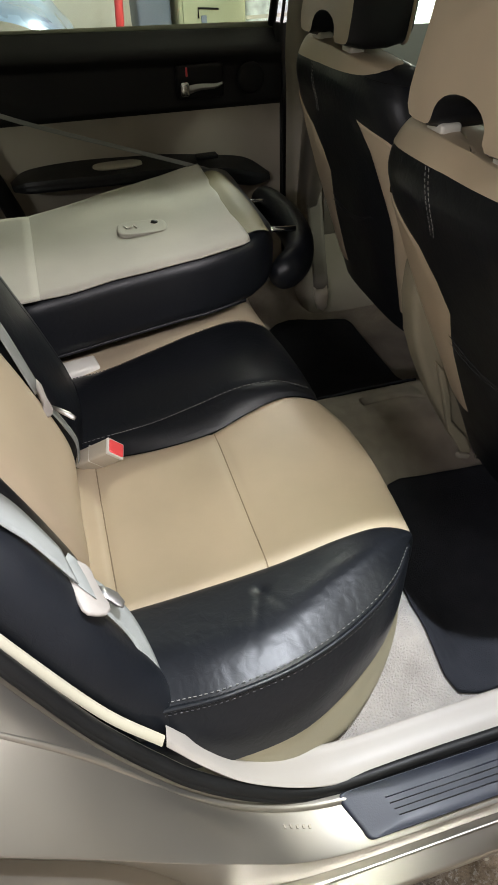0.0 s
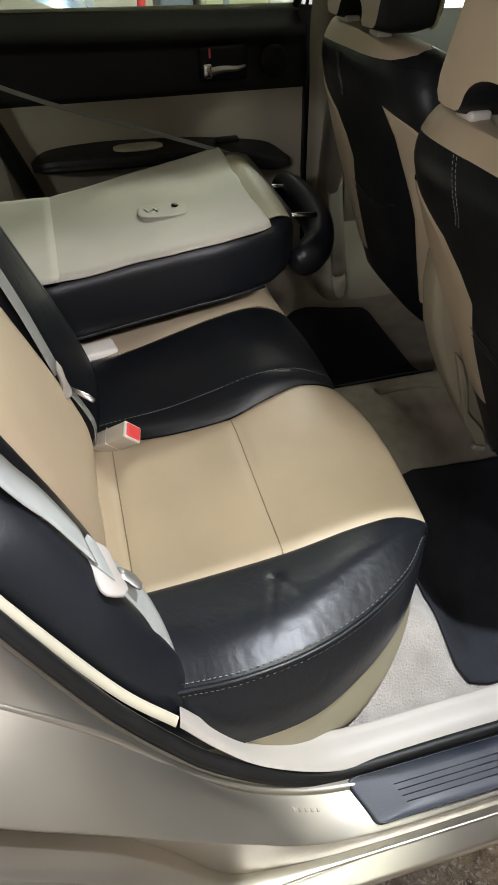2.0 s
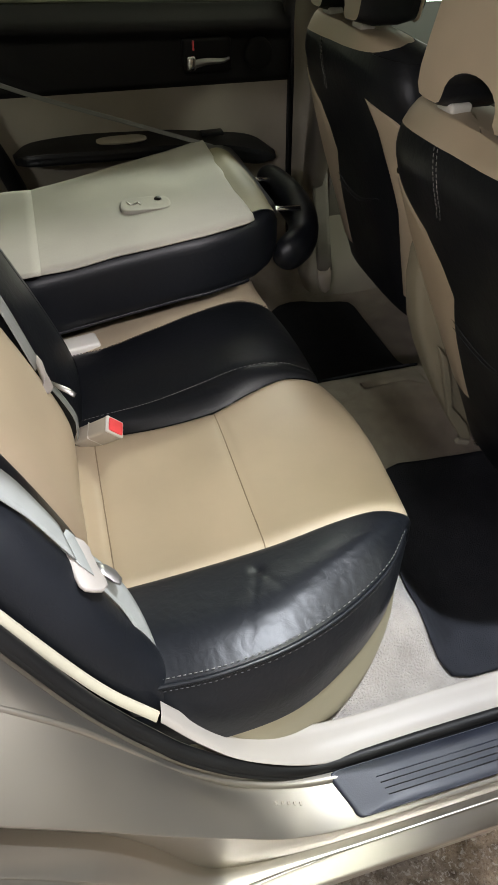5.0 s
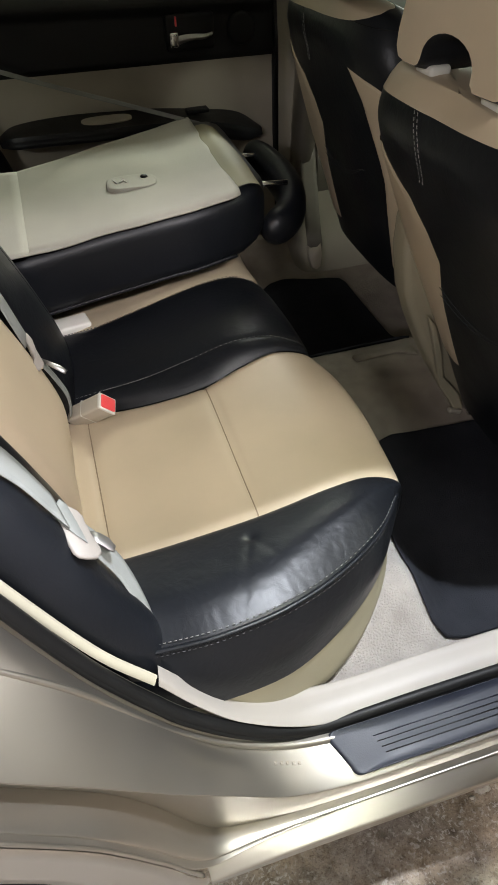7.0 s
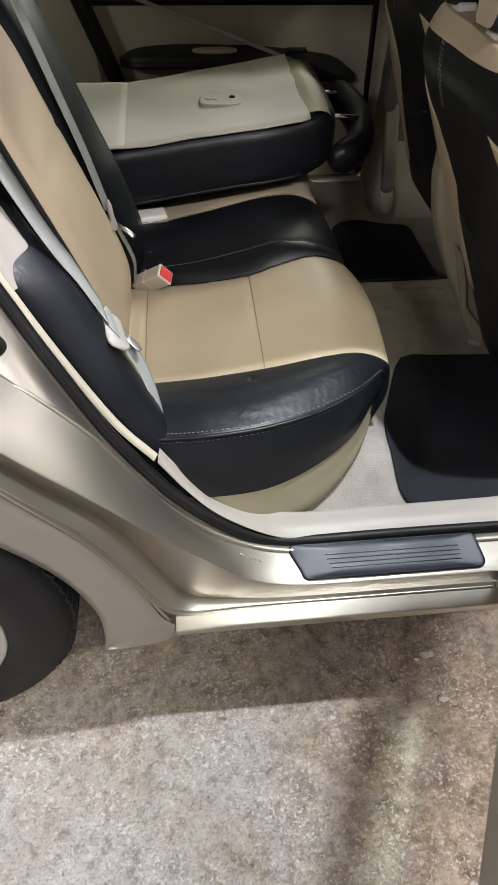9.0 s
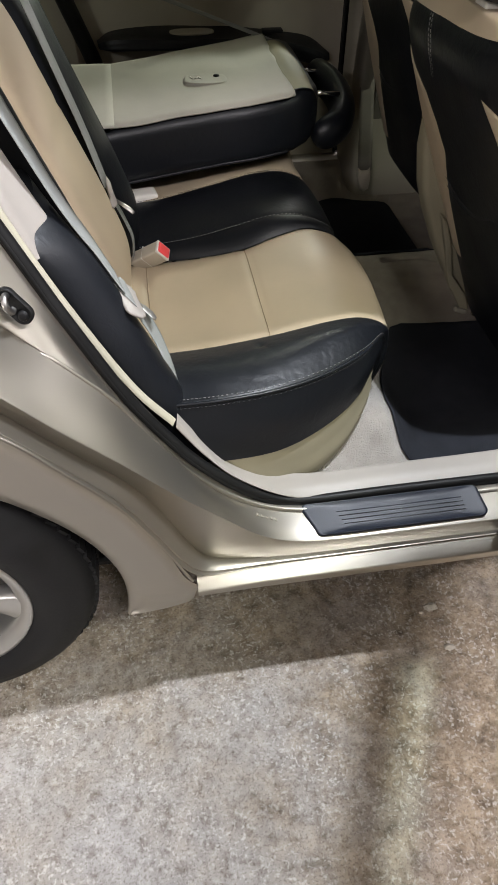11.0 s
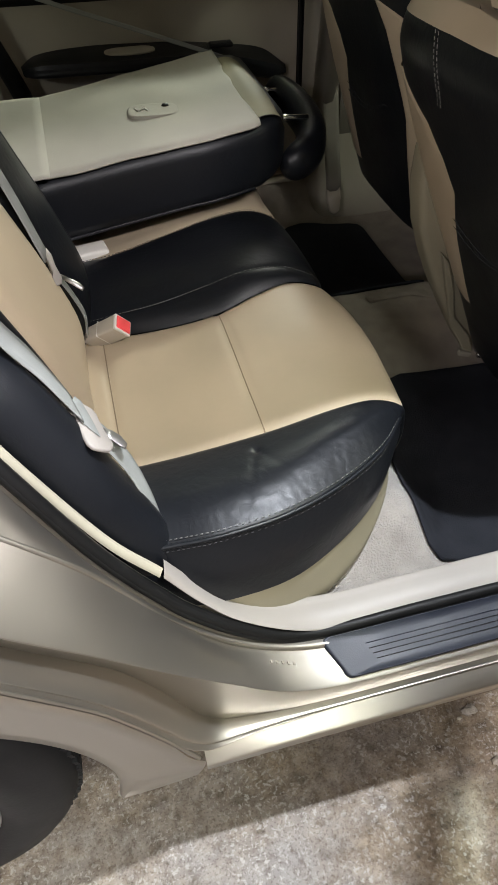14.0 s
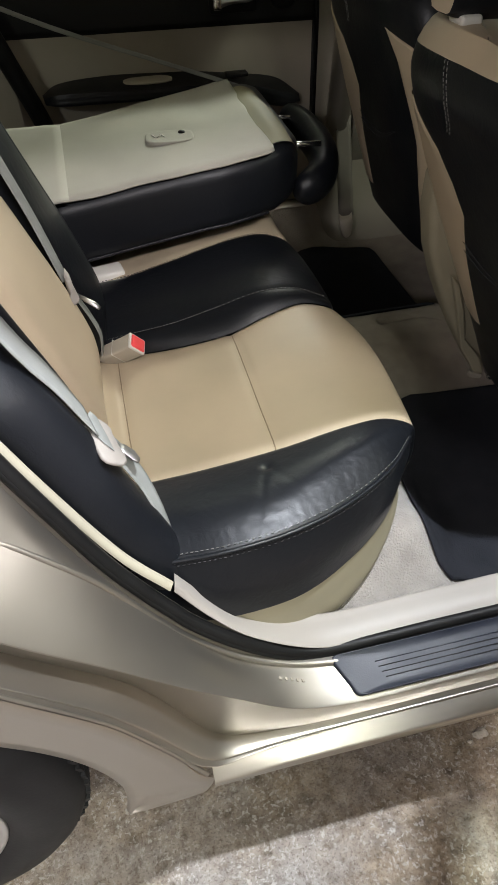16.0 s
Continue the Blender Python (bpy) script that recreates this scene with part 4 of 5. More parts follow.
def frame_of(place, along, across):
    d = Vector(along).normalized()
    a = (Vector(across) - d * Vector(across).dot(d)).normalized()
    m = Matrix((d, a, d.cross(a))).transposed().to_4x4()
    m.translation = place
    return m


bk = thing("belt_buckle", "beige belt buckle with a red release button", "belt buckle", at=(0.11, 1.06, 0.53))
BM = frame_of((0.139, 1.071, 0.554), (0.70, -0.36, 0.50), (0.976, 0.19, -0.985))
part("housing", moved(box(-0.080, -0.002, -0.0190, 0.0190, -0.0150, 0.0150, 0.005), BM), BUCKLE, bk, "beige plastic housing")
part("release_button", moved(box(-0.004, 0.003, -0.0158, 0.0158, -0.0120, 0.0120, 0.003), BM), RED, bk, "red plastic release button")
part("joint_line", moved(box(-0.045, -0.0438, -0.0193, 0.0193, -0.0153, 0.0153), BM), WHITE, bk)
part("button_surround", moved(box(-0.006, 0.0005, -0.0190, 0.0190, -0.0150, 0.0150, 0.003), BM), WHITE, bk)
tab = thing("belt_stub", "cream folded belt stub on the bench", "belt stub", at=(0.11, 1.35, 0.53))
part("stub", moved(box(-0.034, 0.034, -0.023, 0.023, -0.010, 0.010, 0.006), Matrix.Translation((0.106, 1.352, 0.540)) @ Matrix.Rotation(radians(10), 4, "Z")), WHITE, tab)

belt = thing("seat_belt", "grey webbing seat belt with a white tongue", "seat belt", "seat belts", at=(0.08, 0.69, 0.6))
solid(part("webbing", ribbon([(-0.17, 0.66, 1.30), (-0.095, 0.705, 1.10), (-0.052, 0.714, 0.98), (-0.012, 0.717, 0.87), (0.012, 0.716, 0.815), (0.031, 0.717, 0.778), (0.052, 0.709, 0.737), (0.064, 0.701, 0.717)], 0.048, ((0.05, 1, 0.2), (-0.28, 0.92, 0.22))), WEB, belt, "grey woven webbing"), 0.0014)
solid(part("lap_webbing", ribbon([(0.078, 0.688, 0.692), (0.096, 0.680, 0.664), (0.112, 0.672, 0.628), (0.124, 0.655, 0.592), (0.132, 0.634, 0.560), (0.134, 0.626, 0.53)], 0.030, ((0.25, 1, 0.0), (0.1, 0.7, 0.4))), WEB, belt, "grey woven webbing"), 0.0014)
GRIP = [(-0.0352, 0.0024), (-0.0335, 0.0092), (-0.0273, 0.0157), (-0.0179, 0.0181), (-0.0084, 0.0157), (0.0119, 0.0142), (0.0279, 0.0152), (0.0344, 0.0130), (0.0392, 0.0040), (0.0376, -0.0068), (0.0340, -0.0165), (0.0274, -0.0205), (0.0130, -0.0200), (-0.0063, -0.0175), (-0.0179, -0.0139), (-0.0303, -0.0052)]
HOOK = [(-0.042, 0.003), (-0.041, 0.010), (-0.026, 0.014), (0.0, 0.012), (0.028, 0.014), (0.038, 0.010), (0.042, 0.0), (0.040, -0.014), (0.033, -0.022), (0.026, -0.019), (0.025, -0.007), (0.018, 0.0), (-0.010, 0.002), (-0.030, 0.001)]
BLADE = [(-0.0004, 0.0135), (0.0064, 0.0291), (0.0152, 0.0373), (0.0276, 0.0395), (0.0350, 0.0329), (0.0319, 0.0277), (0.0218, 0.0202), (0.0163, 0.0133)]
WEB_TIP = [(-0.0440, -0.0015), (-0.0358, 0.0035), (-0.0087, 0.0027), (0.0204, -0.0001), (0.0055, -0.0094), (-0.0093, -0.0173), (-0.0230, -0.0250)]
TM = frame_of((0.076, 0.684, 0.698), (0.32, -0.90, -0.25), (0.75, 0.15, -0.60))
tongue = part("tongue", plate_of(GRIP, TM, 0.006), CREAM, belt, "white plastic tongue grip")
part("tongue_blade", plate_of(BLADE, TM @ Matrix.Translation((0, 0, -0.001)), 0.0025), STEEL, tongue, "steel blade")
part("webbing_tip", plate_of(WEB_TIP, TM @ Matrix.Translation((0, 0, 0.0045)), 0.0014), WEB, belt, "grey webbing entering the tongue slot")
belt2 = thing("seat_belt", "grey webbing centre seat belt with a cream tongue", "seat belt", "seat belts", at=(0.06, 1.05, 0.6))
solid(part("webbing", ribbon([(-0.16, 1.10, 1.30), (-0.075, 1.09, 1.10), (-0.042, 1.085, 1.0), (-0.012, 1.08, 0.9), (0.018, 1.075, 0.8), (0.044, 1.065, 0.70)], 0.020, ((0.5, 1, 0), (0.4, 1, 0.1))), WEB, belt2, "grey woven webbing"), 0.0014)
TM2 = frame_of((0.045, 1.056, 0.690), (0.23, -0.69, -0.69), (0.91, 0.41, -0.10))
tongue2 = part("tongue", plate_of([(u * 0.72, v * 0.8) for u, v in HOOK], TM2, 0.009), CREAM, belt2, "cream plastic tongue grip")
part("tongue_blade", plate_of([(0.012, 0.010), (0.022, 0.012), (0.048, 0.034), (0.044, 0.040), (0.034, 0.034)], TM2, 0.0022), STEEL, tongue2, "steel blade")
solid(part("tail", ribbon([(0.054, 1.056, 0.675), (0.070, 1.062, 0.63), (0.080, 1.070, 0.585), (0.076, 1.075, 0.54)], 0.012, ((0.3, 1, 0), (0.3, 1, 0))), WEB, belt2, "grey woven webbing"), 0.0014)
belt3 = thing("seat_belt", "grey far seat belt stretched over the folded backrest", "seat belt", "seat belts", at=(0.3, 1.82, 0.74))
solid(part("webbing", ribbon([(-0.45, 1.72, 1.15), (-0.20, 1.775, 1.02), (0.06, 1.80, 0.895), (0.30, 1.826, 0.80), (0.44, 1.845, 0.745), (0.515, 1.852, 0.715)], 0.010, ((0, 0.3, 1), (0, 0.3, 1))), WEB, belt3, "grey woven webbing"), 0.0016)

# ---------------------------------------------------------------- front seats
FS_W = [(0.40, 0.235), (0.50, 0.245), (0.62, 0.260), (0.72, 0.278), (0.80, 0.281), (0.88, 0.276), (0.94, 0.256), (0.97, 0.244), (0.99, 0.232), (1.005, 0.216), (1.012, 0.200), (1.0165, 0.170), (1.019, 0.105), (1.020, 0.001)]
FS_D = [(0.40, 0.090), (0.60, 0.090), (0.85, 0.085), (0.95, 0.075), (0.985, 0.070), (1.005, 0.062), (1.012, 0.053), (1.0165, 0.040), (1.019, 0.020), (1.020, 0.0005)]
FS_IN = [(0.40, -0.040), (0.545, -0.034), (0.66, -0.024), (0.765, -0.010), (0.81, -0.018), (0.85, -0.036), (0.875, -0.075), (0.895, -0.120), (0.905, -0.16)]
FS_OUT = [(0.40, 0.085), (0.595, 0.100), (0.73, 0.108), (0.765, 0.104), (0.875, 0.084), (0.925, 0.064)]
FS_UP = [(0.064, 0.925), (0.100, 0.916), (0.136, 0.908), (0.168, 0.894), (0.22, 0.860), (0.30, 0.800)]
FS_YOKE = [(-0.30, 1.014), (-0.20, 1.004), (-0.15, 0.974), (-0.016, 0.984), (0.012, 0.989), (0.088, 0.998), (0.12, 1.0035), (0.16, 1.009), (0.20, 1.0125), (0.25, 1.015), (0.30, 1.0165)]


def front_seat(cy, x0, lean=0.43, foot=0.36):
    """A front seat seen from behind, its back leaning rearwards."""
    t = thing("front_seat", "black and beige leather front car seat", "car seat", "front seats", at=(x0 + 0.3, cy, 0.28))

    def ring(s, z):
        d = z - 0.92
        xr = x0 + (0.0129 - lean * d if d < 0 else 0.3 * (z - 0.95) if d > 0.06 else 0.0129 - 0.43 * d + 6.0833 * d * d)
        a = 2 * math.pi * s
        c, n = math.cos(a), math.sin(a)
        fx = math.copysign(abs(c) ** 0.6, c)
        fy = math.copysign(abs(n) ** 0.6, n)
        crown = 0.006 * math.sin(math.pi * min(1, max(0, (z - 0.45) / 0.5)))
        return Vector((xr - crown * (1 - fy * fy) + lerp_table(FS_D, z) * (1 - fx) + 0.012 * abs(fy) ** 6, cy - lerp_table(FS_W, z) * fy, z))

    def span(name, s0, s1, lo, hi, ns, nz, mat, label="", lift=0.0):
        rows = []
        for i in range(ns + 1):
            s = s0 + (s1 - s0) * i / ns
            a, b = lo(s), hi(s)
            row = [ring(s, a + (b - a) * k / nz) for k in range(nz + 1)]
            rows.append([p + Vector((-lift, 0, 0)) for p in row] if lift else row)
        return part(name, sheet(rows), mat, t, label)

    def on_back(y, z):
        f = (cy - y) / lerp_table(FS_W, z)
        return ring(math.copysign(math.asin(min(1, abs(f)) ** (1 / 0.6)) / (2 * math.pi), f), z)

    def across(name, lo, hi, z0, z1, nz, ns, mat, label="", puff=0.003):
        rows = []
        for i in range(nz + 1):
            z = z0 + (z1 - z0) * i / nz
            a, b = lo(z), hi(z)
            row = []
            for k in range(ns + 1):
                f = k / ns
                p = ring(a + (b - a) * f, z)
                edge = min(f, 1 - f) * abs(b - a)
                p.x -= puff * min(1, edge / 0.008)
                row.append(p)
            rows.append(row)
        return part(name, sheet(rows), mat, t, label)

    f_in = lambda z: lerp_table(FS_IN, z)  # noqa: E731
    f_out = lambda z: lerp_table(FS_OUT, z)  # noqa: E731
    f_up = lambda s: lerp_table(FS_UP, s)  # noqa: E731
    f_yoke = lambda s: lerp_table(FS_YOKE, s)  # noqa: E731
    across("back_panel", f_in, f_out, 0.515, 0.895, 50, 50, BLACK, "black leather rear panel", 0)
    across("lower_back", lambda z: -0.30, lambda z: 0.30, foot, 0.515, 10, 60, BLACK, "", 0)
    across("wing", lambda z: -0.30, f_in, 0.515, 0.895, 60, 30, BEIGE, "beige leather side wing")
    # the outer wing rises to a point on the rear of the seat
    rows = []
    for i in range(61):
        z = 0.515 + 0.41 * i / 60
        a = f_out(z)
        b = 0.30
        if z > 0.80:
            b = next((s0 + (s1 - s0) * (z0 - z) / (z0 - z1) for (s0, z0), (s1, z1) in zip(FS_UP, FS_UP[1:]) if z1 <= z <= z0), a)
        row = []
        for k in range(25):
            f = k / 24
            p = ring(a + (b - a) * f, z)
            p.x -= 0.0035 * min(1, min(f, 1 - f) * abs(b - a) / 0.008)
            row.append(p)
        rows.append(row)
    part("wing", sheet(rows), BEIGE, t, "beige leather side wing")
    span("shoulder", -0.30, 0.064, lambda s: 0.895, f_yoke, 80, 14, BLACK, "black leather shoulder")
    span("shoulder", 0.064, 0.30, f_up, f_yoke, 60, 20, BLACK, "black leather shoulder")
    across("panel_top", lambda z: 0.060, f_out, 0.895, 0.925, 6, 16, BLACK, "", 0)
    span("front_cover", 0.30, 0.70, lambda s: 0.40, lambda s: 1.0165, 20, 30, BLACK, "black leather front")
    span("yoke", -0.30, 0.30, f_yoke, lambda s: 1.020, 90, 12, BEIGE, "beige leather yoke", 0.0015)
    span("yoke_front", 0.30, 0.70, lambda s: 1.0165, lambda s: 1.020, 40, 6, BEIGE, "beige leather yoke front", 0.0015)
    edge = [(cy + 0.072 - 0.030 * math.sin(1.9 * k / 14) + 0.010 * (k / 14) ** 2, 0.983 - 0.090 * k / 14) for k in range(15)]
    for dy in (-0.0045, 0.0045):
        part("stitching", stitches([on_back(y + dy, z) + Vector((-0.0012, 0, 0)) for y, z in edge], 0.0065, 0.0045, 0.0006), GREYTHREAD, t, "pale stitched thread")
    part("seam", tube([on_back(y, z) + Vector((0.0002, 0, 0)) for y, z in edge], 0.0009, 5), DARK, t)
    part("seam", tube([ring(0.085 + 0.215 * k / 30, 0.996 - 0.006 * k / 30) for k in range(31)], 0.0013, 5), DARK, t)
    # map pocket lip: two thin stitched lines that run together
    for drop in (0.0, 0.022):
        lip = [on_back(cy + 0.105 - 0.250 * f, 0.715 - 0.030 * math.sin(math.pi * min(1, f * 1.05)) + 0.014 * f - drop * (1 - f)) + Vector((-0.0006, 0, 0)) for f in (k / 24 for k in range(25))]
        part("pocket_seam", tube(lip, 0.0006, 5), SEWN, t, "thin grey seam line")
    # headrest with an arched opening over its posts
    hc = cy + 0.018
    hx0, hx1, w, zb, zt = x0 + 0.005, x0 + 0.140, 0.124, 1.030, 1.28
    arch = [(0.0 + 0.058 * math.cos(a), 1.040 + 0.036 * math.sin(a) ** 0.8) for a in (math.pi * (1 - k / 12) for k in range(13))]
    prof = [(-w, 1.06), (-w + 0.003, 1.042), (-w + 0.012, 1.032), (-w + 0.028, zb), (-0.068, zb + 0.001), (-0.061, zb + 0.004)] + arch + [(0.062, 1.038), (0.066, 1.034), (w - 0.016, 1.0365), (w - 0.008, 1.039), (w - 0.003, 1.044), (w - 0.001, 1.052), (w, 1.08), (w - 0.004, 1.14), (w - 0.016, zt - 0.06), (w - 0.032, zt - 0.016), (w - 0.06, zt), (-w + 0.06, zt), (-w + 0.032, zt - 0.016), (-w + 0.022, zt - 0.06), (-w + 0.013, 1.14), (-w + 0.004, 1.09)]
    face = lambda a, b: hx0 + 0.12 * (b - 1.03)  # noqa: E731
    bm = bmesh.new()
    V = [bm.verts.new((face(a, b), hc - a, b)) for a, b in prof]
    fc = bm.faces.new(V)
    bmesh.ops.triangulate(bm, faces=[fc])
    head = part("headrest", bm, BEIGE, t, "beige leather headrest with an arched opening")
    rim = []
    na = len(prof)
    for i, (a, b) in enumerate(prof):
        inside = 5 <= i <= 19
        g = 0.0 if inside else 1.0
        ma, mb = 0.0, 1.16
        q = Vector((a - ma, b - mb)).normalized()
        xx = face(a, b)
        rim.append([(xx, hc - a, b)] + [(xx + dx, hc - a - q.x * o * g, b + q.y * o * g) for dx, o in ((0.004, 0.003), (0.035, 0.012), (0.080, 0.013), (0.115, 0.006), (0.130, -0.010))])
    part("headrest_side", sheet(rim, closed_u=True), BLACK, head, "black leather headrest side")
    part("headrest_piping", tube([r[4] for r in rim[21:28]], 0.0035, 8, 30), BEIGE, head)
    bm = bmesh.new()
    bm.faces.new([bm.verts.new(r[5]) for r in rim])
    bmesh.ops.triangulate(bm, faces=bm.faces)
    part("headrest_front", bm, BLACK, head, smooth=False)
    for dy in (-0.075, 0.080):
        part("post_guide", moved(box(-0.015, 0.015, -0.021, 0.021, -0.007, 0.007, 0.005), Matrix.Translation((x0 + 0.040, hc + dy, 1.022))), WHITE, t, "white plastic post guide")
        part("post", tube([(x0 + 0.050, hc + dy, 1.01), (x0 + 0.065, hc + dy, 1.12)], 0.006, 10), CHROME, t, "bright steel post")
    # cushion, side bolster, base and rails
    part("seat_cushion", box(x0 + 0.26, x0 + 0.76, cy - 0.235, cy + 0.225, 0.40, 0.54, 0.05, 4), BLACK, t)
    if cy < MID:
        prof = [(0.10, 0.765), (0.100, 0.70), (0.115, 0.62), (0.140, 0.554), (0.172, 0.486), (0.208, 0.42), (0.244, 0.36), (0.278, 0.300), (0.300, 0.300), (0.300, 0.42), (0.52, 0.42), (0.54, 0.56), (0.36, 0.60), (0.24, 0.78), (0.16, 0.80)]
        bm = bmesh.new()
        fc = bm.faces.new([bm.verts.new((x0 + a, cy + 0.20, b)) for a, b in prof])
        ext = bmesh.ops.extrude_face_region(bm, geom=[fc])
        for v in ext["geom"]:
            if isinstance(v, bmesh.types.BMVert):
                v.co.y += 0.060
        bmesh.ops.recalc_face_normals(bm, faces=bm.faces)
        bmesh.ops.bevel(bm, geom=[e for e in bm.edges if e.calc_face_angle(0) > 0.9], offset=0.014, segments=4, profile=0.5, affect="EDGES")
        part("side_bolster", bm, OLIVE, t, "olive-beige vinyl cushion side")
    part("side_cover", box(x0 + 0.33, x0 + 0.66, cy + 0.225, cy + 0.245, 0.36, 0.45, 0.010), TAUPE, t, "taupe plastic side cover")
    part("rail", box(x0 + 0.30, x0 + 0.80, cy + 0.185, cy + 0.215, 0.30, 0.345, 0.005), STEEL, t)
    if cy < MID:
        shield = [(0.162, 0.571), (0.183, 0.547), (0.207, 0.482), (0.224, 0.413), (0.272, 0.356), (0.291, 0.312), (0.284, 0.304), (0.269, 0.311), (0.246, 0.350), (0.220, 0.388), (0.195, 0.471), (0.172, 0.54)]
        bm = bmesh.new()
        fc = bm.faces.new([bm.verts.new((x0 + a, cy + 0.188, b)) for a, b in shield])
        for v in bmesh.ops.extrude_face_region(bm, geom=[fc])["geom"]:
            if isinstance(v, bmesh.types.BMVert):
                v.co.y += 0.014
        part("side_shield", bm, OLIVE, t, "olive-beige plastic side shield", smooth=False, bevel=0.003)
        part("rail_foot", moved(box(-0.016, 0.016, -0.006, 0.006, -0.006, 0.006, 0.003), Matrix.Translation((x0 + 0.268, cy + 0.186, 0.312)) @ Matrix.Rotation(radians(20), 4, "Y")), TAUPE, t, "taupe plastic rail foot cover")
        part("rail_latch", box(x0 + 0.282, x0 + 0.312, cy + 0.186, cy + 0.222, 0.276, 0.288, 0.004), DARK, t)
        part("rail_bolt", tube([(x0 + 0.312, cy + 0.194, 0.292), (x0 + 0.304, cy + 0.180, 0.304)], 0.0075, 10), CHROME, t)
    part("under_frame", box(x0 + 0.29, x0 + 0.70, cy - 0.19, cy + 0.16, 0.345, 0.40, 0.01), DARK, t)
    return t


front_seat(0.918, 0.588)
front_seat(1.566, 0.674, 0.31, 0.455)

# centre console between the front seats
con = thing("centre_console", "taupe plastic centre console between the front seats", "console", at=(1.0, 1.24, 0.34))
CZ = (0.325, 0.45, 0.60, 0.66, 0.675)
CXS = (0.0, 0.004, 0.012, 0.03, 0.07)
part("body", surface([[(1.6, 1.125, z) for z in CZ], [(0.985 + d, 1.125, z) for z, d in zip(CZ, CXS)], [(0.968 + d, 1.14, z) for z, d in zip(CZ, CXS)], [(0.966 + d, 1.17, z) for z, d in zip(CZ, CXS)], [(0.968 + d, 1.205, z) for z, d in zip(CZ, CXS)], [(0.985 + d, 1.22, z) for z, d in zip(CZ, CXS)], [(1.6, 1.22, z) for z in CZ]], 40, 16), TAUPE, con)
part("lid", box(1.03, 1.3, 1.13, 1.215, 0.655, 0.685, 0.012), DARK, con)
part("lever", tube([(1.35, 1.24, 0.62), (1.33, 1.24, 0.80)], 0.012, 10), DARK, con)

# ---------------------------------------------------------------- far rear door and pillars


def door_y(z):
    return lerp_table([(0.26, 2.02), (0.50, 2.045), (0.60, 2.055), (0.80, 2.062), (0.815, 2.05), (0.90, 2.058), (0.925, 2.045), (0.94, 2.055), (0.962, 2.085), (0.985, 2.11)], z)


fdoor = thing("far_rear_door", "closed rear door with black and beige lining", "car door", at=(0.36, 2.1, 0.28))
X0, X1 = -0.06, 0.756


def lining(z0, z1, n, lift=0.0):
    zs = [z0 + (z1 - z0) * k / n for k in range(n + 1)]
    return sheet([[(x, door_y(z) + lift, z + (0.030 * (X1 - x) / (X1 - X0) if z > 0.84 else 0.010 * (X1 - x) / (X1 - X0) if z > 0.79 else 0)) for z in zs] for x in [X0 + (X1 - X0) * i / 20 for i in range(21)]])


part("upper_lining", lining(0.803, 0.972, 30), DARK, fdoor, "black moulded upper lining")
part("lower_lining", lining(0.27, 0.803, 30), TAUPE, fdoor, "beige cloth and plastic lower lining")
A_IN = [(0.024, 1.985, 0.692), (0.060, 1.955, 0.708), (0.16, 1.945, 0.710), (0.26, 1.945, 0.706), (0.40, 1.945, 0.704), (0.55, 1.95, 0.690), (0.65, 1.975, 0.660), (0.716, 2.025, 0.626)]
A_OUT = [(0.020, 2.03, 0.690), (0.069, 2.05, 0.709), (0.20, 2.055, 0.716), (0.347, 2.055, 0.711), (0.43, 2.055, 0.707), (0.546, 2.055, 0.693), (0.65, 2.05, 0.676), (0.718, 2.045, 0.632)]
A_LOW = [(0.030, 1.985, 0.678), (0.065, 1.957, 0.680), (0.16, 1.948, 0.680), (0.26, 1.948, 0.678), (0.40, 1.948, 0.672), (0.55, 1.953, 0.650), (0.65, 1.978, 0.622), (0.716, 2.03, 0.612)]
A_BACK = [(x, 2.05, z - 0.012) for x, y, z in A_LOW]
arm = part("armrest", surface([A_OUT, between(A_OUT, A_IN, 0.5, 0.002), A_IN], 10, 48), DARK, fdoor, "black armrest")
part("armrest_side", surface([A_IN, [(x, y - 0.005, z - 0.004) for x, y, z in between(A_IN, A_LOW, 0.3)], A_LOW, A_BACK], 14, 48), BLACK, arm, "black padded armrest face")
part("pull_cup", moved(plate_of([(0.066 * math.copysign(abs(math.cos(a)) ** 0.6, math.cos(a)), 0.026 * math.copysign(abs(math.sin(a)) ** 0.8, math.sin(a))) for a in (2 * math.pi * k / 28 for k in range(28))], Matrix(), 0.005), Matrix.Translation((0.292, 1.998, 0.7115)) @ Matrix.Rotation(radians(3), 4, "X")), TAUPE, fdoor, "pale plastic pull cup")
part("window_switch", box(0.50, 0.56, 1.985, 2.015, 0.702, 0.712, 0.003), DARK, fdoor)
han = part("handle_bezel", box(0.475, 0.60, 2.040, 2.062, 0.835, 0.915, 0.009), DARK, fdoor, "black handle bezel")
part("handle", surface([[(0.492, 2.040, 0.868), (0.53, 2.030, 0.874), (0.57, 2.028, 0.872), (0.592, 2.036, 0.873)], [(0.492, 2.032, 0.858), (0.53, 2.020, 0.866), (0.57, 2.018, 0.866), (0.592, 2.030, 0.869)], [(0.492, 2.040, 0.846), (0.53, 2.030, 0.858), (0.57, 2.028, 0.860), (0.592, 2.036, 0.865)]], 8, 14), STEEL, han, "chrome inner door handle")
part("handle_root", box(0.482, 0.506, 2.028, 2.044, 0.846, 0.880, 0.006), CHROME, han)
part("lock_mark", box(0.499, 0.504, 2.036, 2.042, 0.890, 0.912, 0.002), RED, han, "red lock mark")
part("tweeter", moved(lathe([(0.0005, -0.004), (0.030, -0.006), (0.036, -0.003), (0.038, 0.004)], (0.672, 2.046, 0.872), n=28), Matrix()), DARK, fdoor, "round black speaker grille")
part("belt_seal", tube([(X0, 2.108, 0.995), (X1, 2.108, 0.963)], 0.010, 8), RUBBER, fdoor)
